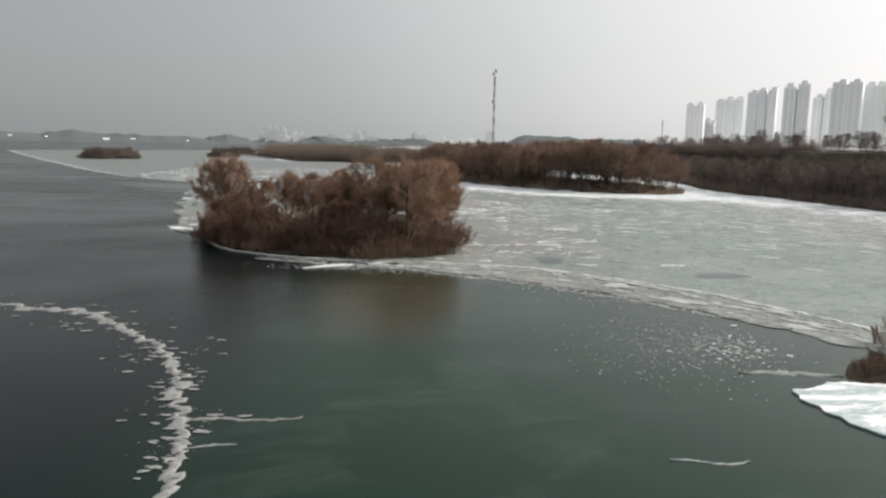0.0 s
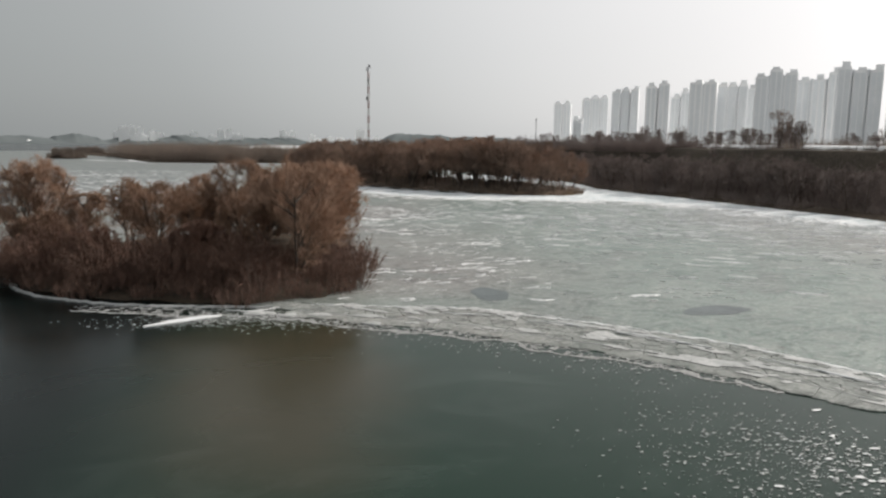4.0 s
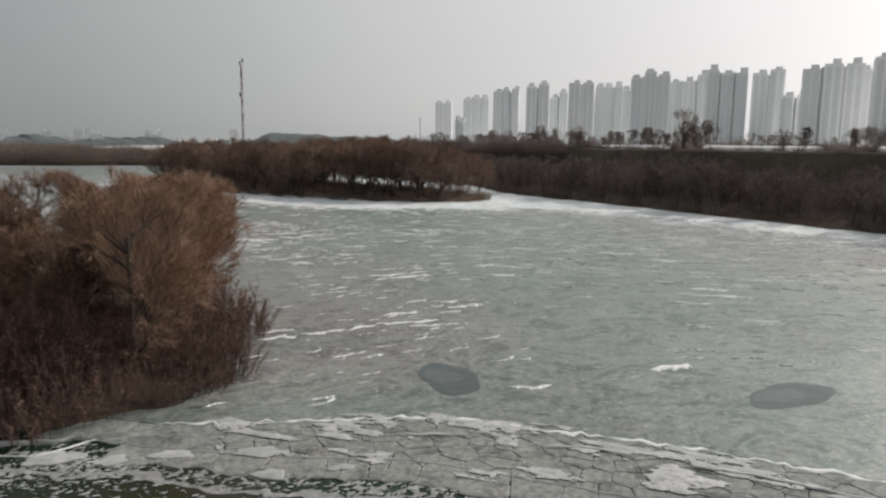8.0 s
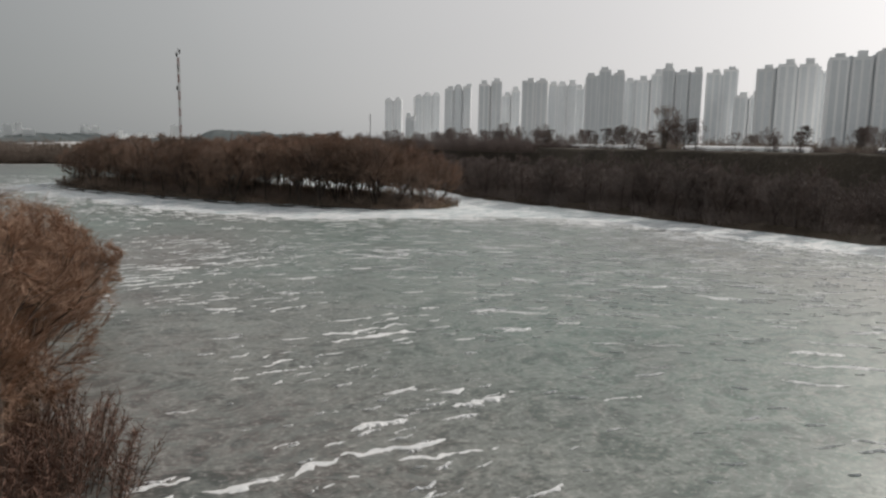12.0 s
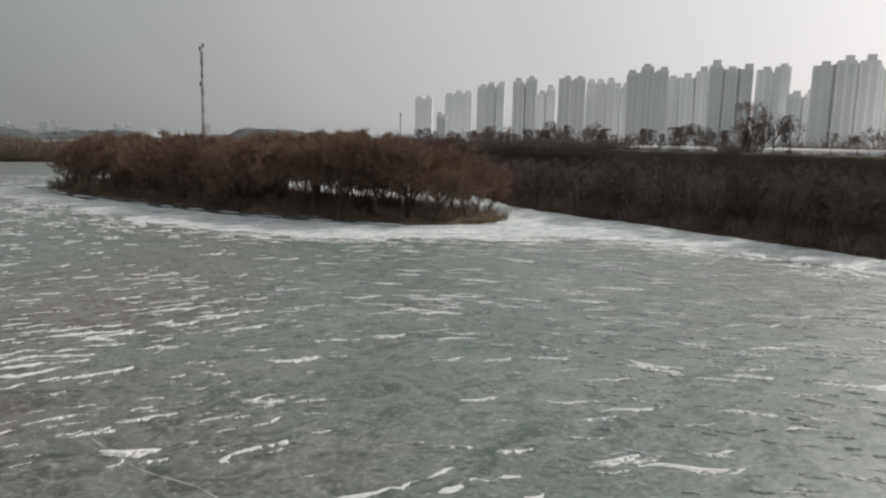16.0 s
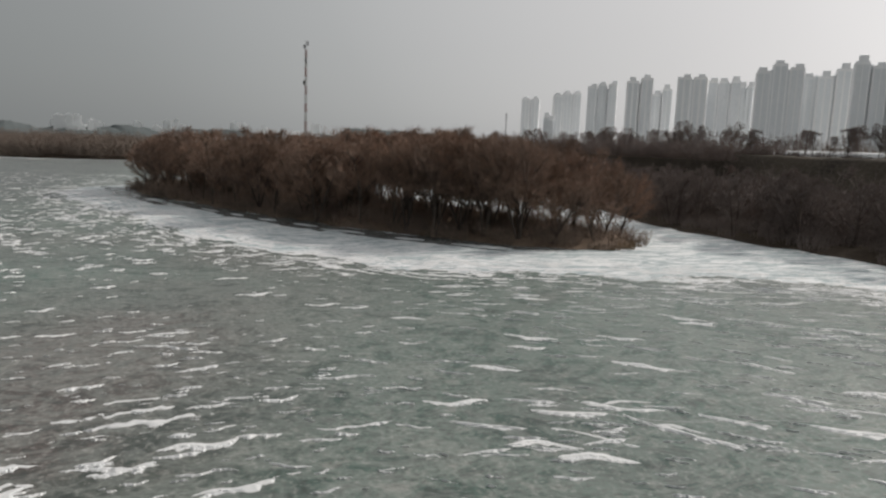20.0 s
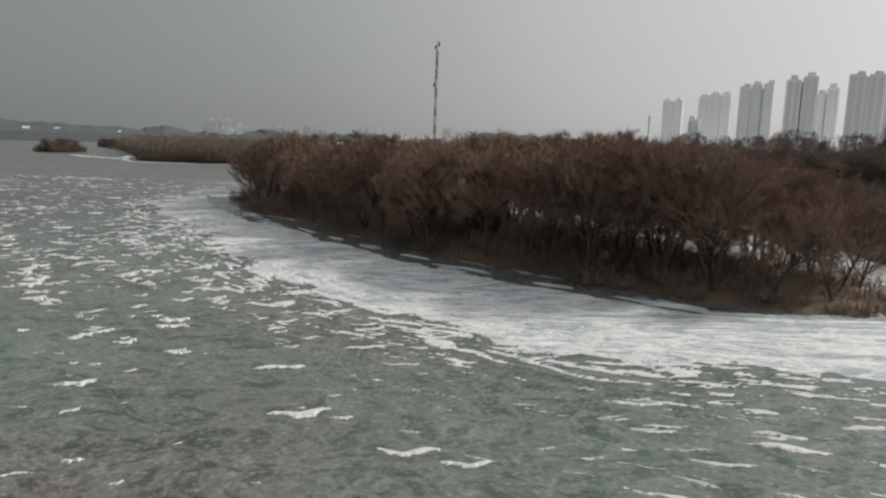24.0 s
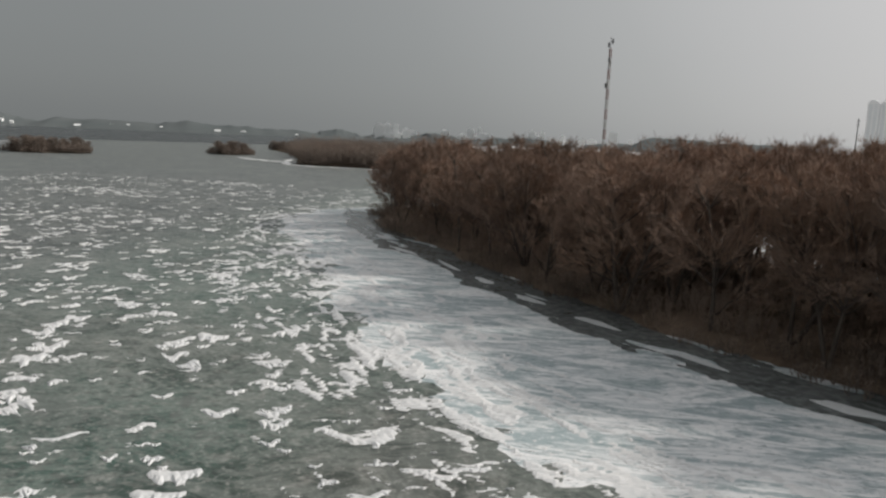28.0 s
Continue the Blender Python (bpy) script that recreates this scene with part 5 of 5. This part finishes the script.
hold = np.minimum.reduce([inside_depth(C, COARSE_ICE) - 1.2, -inside_depth(C, ISLAND) - 1.5, -inside_depth(C, PENINSULA) - 2, -inside_depth(C, BANK_OUT) - 2, 1.5 - edge_d])
for cx, cy, r_ in ((12.2, 80.2, 4), (28.6, 72, 4)):
    hold = np.minimum(hold, np.hypot(X - cx, Y - cy) - r_)
pick = (q.random(len(C)) < dens * 0.62) & (hold > 0)
C, shore, west = C[pick], shore[pick], west[pick]
small = [drift_shape(300 + k, 0.17 + 0.045 * (k % 4), 20, 18, 3.0) for k in range(20)]
size = np.minimum(1.6, 0.13 + 0.3 * q.gamma(1.05, 1.0, len(C)) + 0.25 * shore)
size = np.where(west > 0.3, np.minimum(size * 0.8 + 0.12, 0.95), size)
long_ones = (C[:, 0] > 27) & (C[:, 1] < 178)
size = np.where(long_ones, np.minimum(size * 1.5 + 0.1, 2.0), size)
turn = lie_of(C[:, 0], C[:, 1]) + q.normal(0, 0.22, len(C))
V, F, n = [], [], 0
large = []
for (x, y), sz, tn, thin in zip(C, size, turn, np.where(long_ones, 0.6, 1.0)):
    if sz > 1.0 and len(large) < 150 and -30 < x < 62 and 90 < y < 215:
        large.append((float(x), float(y), float(sz), float(tn)))
        continue
    v, f = small[q.integers(20)]
    sx, sy, c_, s_ = sz * (1 if q.random() < 0.5 else -1), sz * thin * q.uniform(0.7, 1.4) * (1 + 2.6 * min(1, max(0, (y - 165) / 30)) * min(1, max(0, (20 - x) / 20))), math.cos(tn), math.sin(tn)
    px, py = v[:, 0] * sx, v[:, 1] * sy
    V.append(np.column_stack([x + px * c_ - py * s_, y + px * s_ + py * c_, 0.066 + v[:, 2]]))
    F.append(f + n)
    n += len(v)
tagged(new("snow_drifts", mesh_of("snow_drifts", np.concatenate(V), np.concatenate(F), SNOW)), "countless ragged wind-blown snow drifts strewn over the ice", "snow", kind="stuff")
kinds = []
for k in range(12):
    v, f = drift_shape(330 + k, 0.17 + 0.03 * (k % 4), 76, 60, 2.0, True)
    kinds.append(mesh_of("snow_drift", v, f, SNOW))
for x, y in ((15.3, 145.3), (33.7, 128.5), (43.2, 121.8), (42, 135), (41, 122), (49.5, 162), (-1.3, 194), (19, 192), (30, 184.6), (14.5, 182), (22, 170.7), (14, 96), (39.5, 85.7), (53.8, 121.6), (33.6, 173.4), (16.8, 175), (55, 100)):
    large.append((x, y, random.Random(int(x * 10)).uniform(1.2, 1.8), float(lie_of(x, y))))
for x, y, sz, tn in large:
    ob = new("snow_drift", kinds[q.integers(12)])
    ob.matrix_basis = pose(x, y, 0.068, 0, 0, math.degrees(tn)) @ Matrix.Diagonal((sz * 0.85, sz * q.uniform(0.7, 1.25), 1, 1))
    tagged(ob, "ragged white snow drift lying on the grey-green ice", "snow drift", "snow drifts on the ice")


# rows of thin snow ripples on the scoured ice
X, Y = np.meshgrid(np.arange(-8, 34, 0.1), np.arange(88, 154, 0.1))
rows = np.zeros(X.shape)
for cx, cy, ax, ay in RIPPLES:
    rows = np.maximum(rows, np.exp(-((X - cx) / ax) ** 2 - ((Y - cy) / ay) ** 2))
phase = Y * 4.0 - X * 0.5 + 7.0 * rough_field(X * 0.22 + 3, Y * 0.2, 3) + 4.2 * rough_field(X * 1.2 + 8, Y * 0.6 + 2, 3)
F = np.cos(phase) - 0.7 - 0.95 * (1 - rows) + 2.0 * (rough_field(X * 0.55 + 60, Y * 1.3 + 9, 4) - 0.5)
F = np.minimum(F * 0.2, (-inside_depth(np.stack([X.ravel(), Y.ravel()], 1), ISLAND).reshape(X.shape) - 1.0) * 0.2)
v, f = iso_mesh(X, Y, F, 0.066, 0.35)
tagged(new("snow_ripples", mesh_of("snow_ripples", v, f, SNOW)), "rows of thin white snow ripples on the ice", "snow", kind="stuff")


def crust(name, x0, x1, y0, y1, dx, dy, along, base):
    """Ridged snow crust that follows the front of the snow along the bank."""
    X, Y = np.meshgrid(np.arange(x0, x1, dx), np.arange(y0, y1, dy))
    P = np.stack([X.ravel(), Y.ravel()], 1)
    d = inside_depth(P, front_line).reshape(X.shape)
    a_ = X * along[0] + Y * along[1]
    wav = d + 2.4 * (rough_field(a_ * 0.12, d * 0.1 + 5, 3) - 0.5)
    n_ = rough_field(a_ / 2.2, wav / 0.6, 5, 0.7)
    thr = 0.525 + 0.2 * np.clip(-(d + 1.5) / 9, 0, 1) + 0.2 * np.clip((d - 4) / 10, 0, 1)
    F_ = np.where(np.abs(d) < 16, n_ - thr, -1)
    F_ = np.minimum.reduce([F_, (-inside_depth(P, PENINSULA).reshape(X.shape) - 4) * 0.1, (-inside_depth(P, BANK_OUT).reshape(X.shape) - 3) * 0.1])
    F_ = np.minimum.reduce([F_, (x1 - 0.5 - X) * 0.05, (X - x0 - 0.5) * 0.05])
    v, f = iso_mesh(X, Y, F_, base, 0.4)
    tagged(new(name, mesh_of(name, v, f, SNOW)), "ridged white snow crust along the wooded shore", "snow", kind="stuff")


crust("snow_crust", -30, 27, 178, 285, 0.26, 0.17, (0.51, -0.86), 0.08)
crust("snow_crust", 22, 82, 160, 200, 0.3, 0.18, (0.92, -0.4), 0.084)
crust("snow_crust", 70, 106, 85, 170, 0.4, 0.3, (0.25, -0.97), 0.088)
for pts_, w_ in (([(7.8, 125.2), (10.3, 120.4), (12.8, 117.4), (14.9, 112.0)], 0.07), ([(17.3, 184.1), (18.8, 180.6), (20.4, 178.2)], 0.06), ([(26, 118), (30, 113.5), (36, 112.4)], 0.05), ([(30, 150), (36, 145), (44, 143.5), (52, 139)], 0.07)):
    ribbon("ice_fissure", pts_, (w_, w_), SLUSH, "pale healed fissure in the lake ice", "ice fissure", 160 + len(pts_), 0.064, 0.006, 0.3)

(v0, f0), (v1, f1) = shrub_mesh(34, 2.0, 1.8, 80, 40)
TAN_BUSH = thing("shrub", "pale tan leafless bush at the wood's shore", "shrub", "bushes at the wood's shore", at=pose(62.3, 197.9, 0.3, 0, 0, 30) @ Matrix.Diagonal((0.6, 0.6, 0.6, 1)))
part_mesh("stem", mesh_of("stem", v0, f0, BARK), TAN_BUSH)
part_mesh("crown", mesh_of("crown", v1, f1, REED), TAN_BUSH)
# tan reeds and low bushes at the tip of the wooded tongue
for k, (x, y, sc) in enumerate(((61, 198.4, 0.6), (63.5, 199.2, 0.7), (65.5, 201.5, 0.75), (67, 204.5, 0.7), (58.5, 198.6, 0.5), (-5.5, 270.5, 0.5), (-3.5, 267.3, 0.45))):
    ob = copy_thing(TAN_BUSH, pose(x, y, ground_z(x, y, PENINSULA), 0, 0, k * 61) @ Matrix.Diagonal((sc, sc, sc, 1)))
    tagged(ob, "pale tan leafless bush at the wood's shore", group="bushes at the wood's shore")

# slush strewn over the cracked plates
X, Y = np.meshgrid(np.arange(-9, 34, 0.09), np.arange(44, 80, 0.09))
P = np.stack([X.ravel(), Y.ravel()], 1)
belt_out = np.concatenate([np.array(EDGE), np.array(RIM)[::-1]])
deep = inside_depth(P, belt_out).reshape(X.shape)
ang = X * 0.8 - Y * 0.6
acr = X * 0.6 + Y * 0.8
F = rough_field(ang / 2.4, acr / 0.9, 6, 0.66) - 0.6 + 0.05 * np.exp(-((deep - 0.4) / 0.5) ** 2)
F = np.minimum.reduce([F, (deep + 0.7) * 0.1, (X + 0.5) * 0.04])
v, f = iso_mesh(X, Y, F, 0.085, 0.25)
tagged(new("slush_crust", mesh_of("slush_crust", v, f, SLUSH)), "grey-white slush crust strewn over the cracked plates", "slush", kind="stuff")

# web of frozen brash before the broken edge
X, Y = np.meshgrid(np.arange(-22, 24, 0.08), np.arange(54, 80, 0.08))
P = np.stack([X.ravel(), Y.ravel()], 1)
off = -inside_depth(P, np.concatenate([np.array([(-30, 92), (-24, 83), (-17, 79.4), (-9, 77.6)] + EDGE[1:]), [(40, 90), (-20, 110)]])).reshape(X.shape)
wide = 3.0 + 2.4 * (rough_field(X * 0.3, Y * 0.3 + 4, 3) - 0.5)
web = 0.055 - np.abs(rough_field(X * 1.3 + 4, Y * 1.7, 4, 0.6) - 0.5) + 0.07 * (rough_field(X * 3.2, Y * 4.5 + 7, 2) - 0.55)
lip = 0.16 - np.abs(off - wide + 0.25 + 0.8 * (rough_field(X * 1.1, Y * 1.6, 3) - 0.5))
F = np.maximum(np.minimum.reduce([web, (wide - off) * 0.1, (off + 0.3) * 0.3]), lip * 0.2)
F = np.minimum.reduce([F, (X + 21) * 0.02, (22 - X) * 0.02])
v, f = iso_mesh(X, Y, F, 0.0, 0.4)
tagged(new("frozen_brash", mesh_of("frozen_brash", v, f, FROST)), "grey web of frozen brash along the broken edge", "ice", kind="stuff")

# dark wet strip and long white floes under the wood's edge
wet = [(-12.8, 283.5), (-7.4, 267.4), (3.0, 250.6), (13.0, 236.0), (22.6, 222.8), (32.6, 211.6), (41.6, 203.2), (49.3, 197.3)]
X, Y = np.meshgrid(np.arange(-24, 62, 0.25), np.arange(188, 296, 0.25))
off = -inside_depth(np.stack([X.ravel(), Y.ravel()], 1), PENINSULA).reshape(X.shape)
reach_ = (5.6 + 4.0 * (rough_field((X - Y) * 0.09, X * 0.02, 3) - 0.5)) * np.clip((58 - X) / 14, 0, 1)
F = np.minimum(reach_ + 1.8 * (rough_field(X * 0.5, Y * 0.5, 4, 0.65) - 0.5) - off, off + 1.5) * 0.1
F = np.minimum(F, (rough_field((X + Y) * 0.35 + 3, (X - Y) * 0.09 + 3, 4, 0.6) - 0.36) * 0.3)
v, f = iso_mesh(X, Y, F, 0.083, 0.02)
tagged(new("wet_ice", mesh_of("wet_ice", v, f, WET_ICE)), "dark wet ice along the foot of the wood", "wet ice", kind="structure")
for k, f in enumerate((0.12, 0.22, 0.33, 0.42, 0.5, 0.58, 0.66, 0.75, 0.84, 0.92)):
    ln = smooth_line(wet, 0.5)
    i = int(f * (len(ln) - 1))
    d_ = ln[min(i + 2, len(ln) - 1)] - ln[i - 2]
    qq = random.Random(150 + k)
    ob = new("ice_floe", slab_mesh(blob(qq, qq.uniform(1.2, 2.6), qq.uniform(0.3, 0.6), 16, 0.25), 0.1, SNOW, "ice_floe", 0.05))
    side = np.array([d_[1], -d_[0]]) / np.linalg.norm(d_)
    p = ln[i] + side * qq.uniform(-0.2, 1.6)
    ob.matrix_basis = pose(p[0], p[1], 0.13, 0, 0, math.degrees(math.atan2(d_[1], d_[0])) + qq.uniform(-8, 8))
    tagged(ob, "long white snow-topped floe beside the wooded shore", "ice floe", "floes along the wooded shore")


# ---- far shore: white houses, and town blocks paled for haze in their walls ----
q = random.Random(170)
for k in range(34):
    f = q.random()
    x, y = -2300 + 1500 * f, 1620 + 875 * f + q.uniform(20, 110)
    w, h, d_ = q.uniform(8, 20), q.uniform(4, 8), q.uniform(8, 12)
    root = thing("house", "small white lakeside house on the far shore", "house", "houses of the far shore", at=pose(x, y, 1.0 + q.uniform(0, 9), 0, 0, q.uniform(0, 60)))
    bm = bmesh.new()
    box(bm, -w / 2, w / 2, -d_ / 2, d_ / 2, -12, h, 0.1)
    part("wall", bm, FAR_WALL, root)
    bm = bmesh.new()
    a_ = [bm.verts.new(v) for v in ((-w / 2 - 0.5, -d_ / 2 - 0.5, h), (w / 2 + 0.5, -d_ / 2 - 0.5, h), (w / 2 + 0.5, d_ / 2 + 0.5, h), (-w / 2 - 0.5, d_ / 2 + 0.5, h), (-w / 2, 0, h + 3), (w / 2, 0, h + 3))]
    for f_ in ((0, 1, 5, 4), (2, 3, 4, 5), (1, 2, 5), (3, 0, 4), (3, 2, 1, 0)):
        bm.faces.new([a_[i] for i in f_])
    part("roof", bm, WALL_B, root)
for k in range(46):
    az = math.radians(q.choice((q.uniform(-14.5, -11.5), q.uniform(-10.5, -5.5), q.uniform(-8, -6), q.uniform(-5, 6))))
    D = q.uniform(2700, 3500)
    w, h = q.uniform(18, 40), q.choice((q.uniform(24, 40), q.uniform(40, 66)))
    root = thing("distant_tower", "pale apartment block in a far town", "apartment building", "blocks of the far town", at=pose(10 + D * math.sin(az), D * math.cos(az), 0, 0, 0, -math.degrees(az) + q.uniform(-2, 4)))
    bm = bmesh.new()
    box(bm, -w / 2, w / 2, -8, 8, 0, h, 0.3)
    part("wall", bm, FAR_WALL, root)
    bm = bmesh.new()
    box(bm, -w / 5, w / 6, -4, 4, h, h + 5, 0.2)
    part("roof_head", bm, FAR_WALL, root)
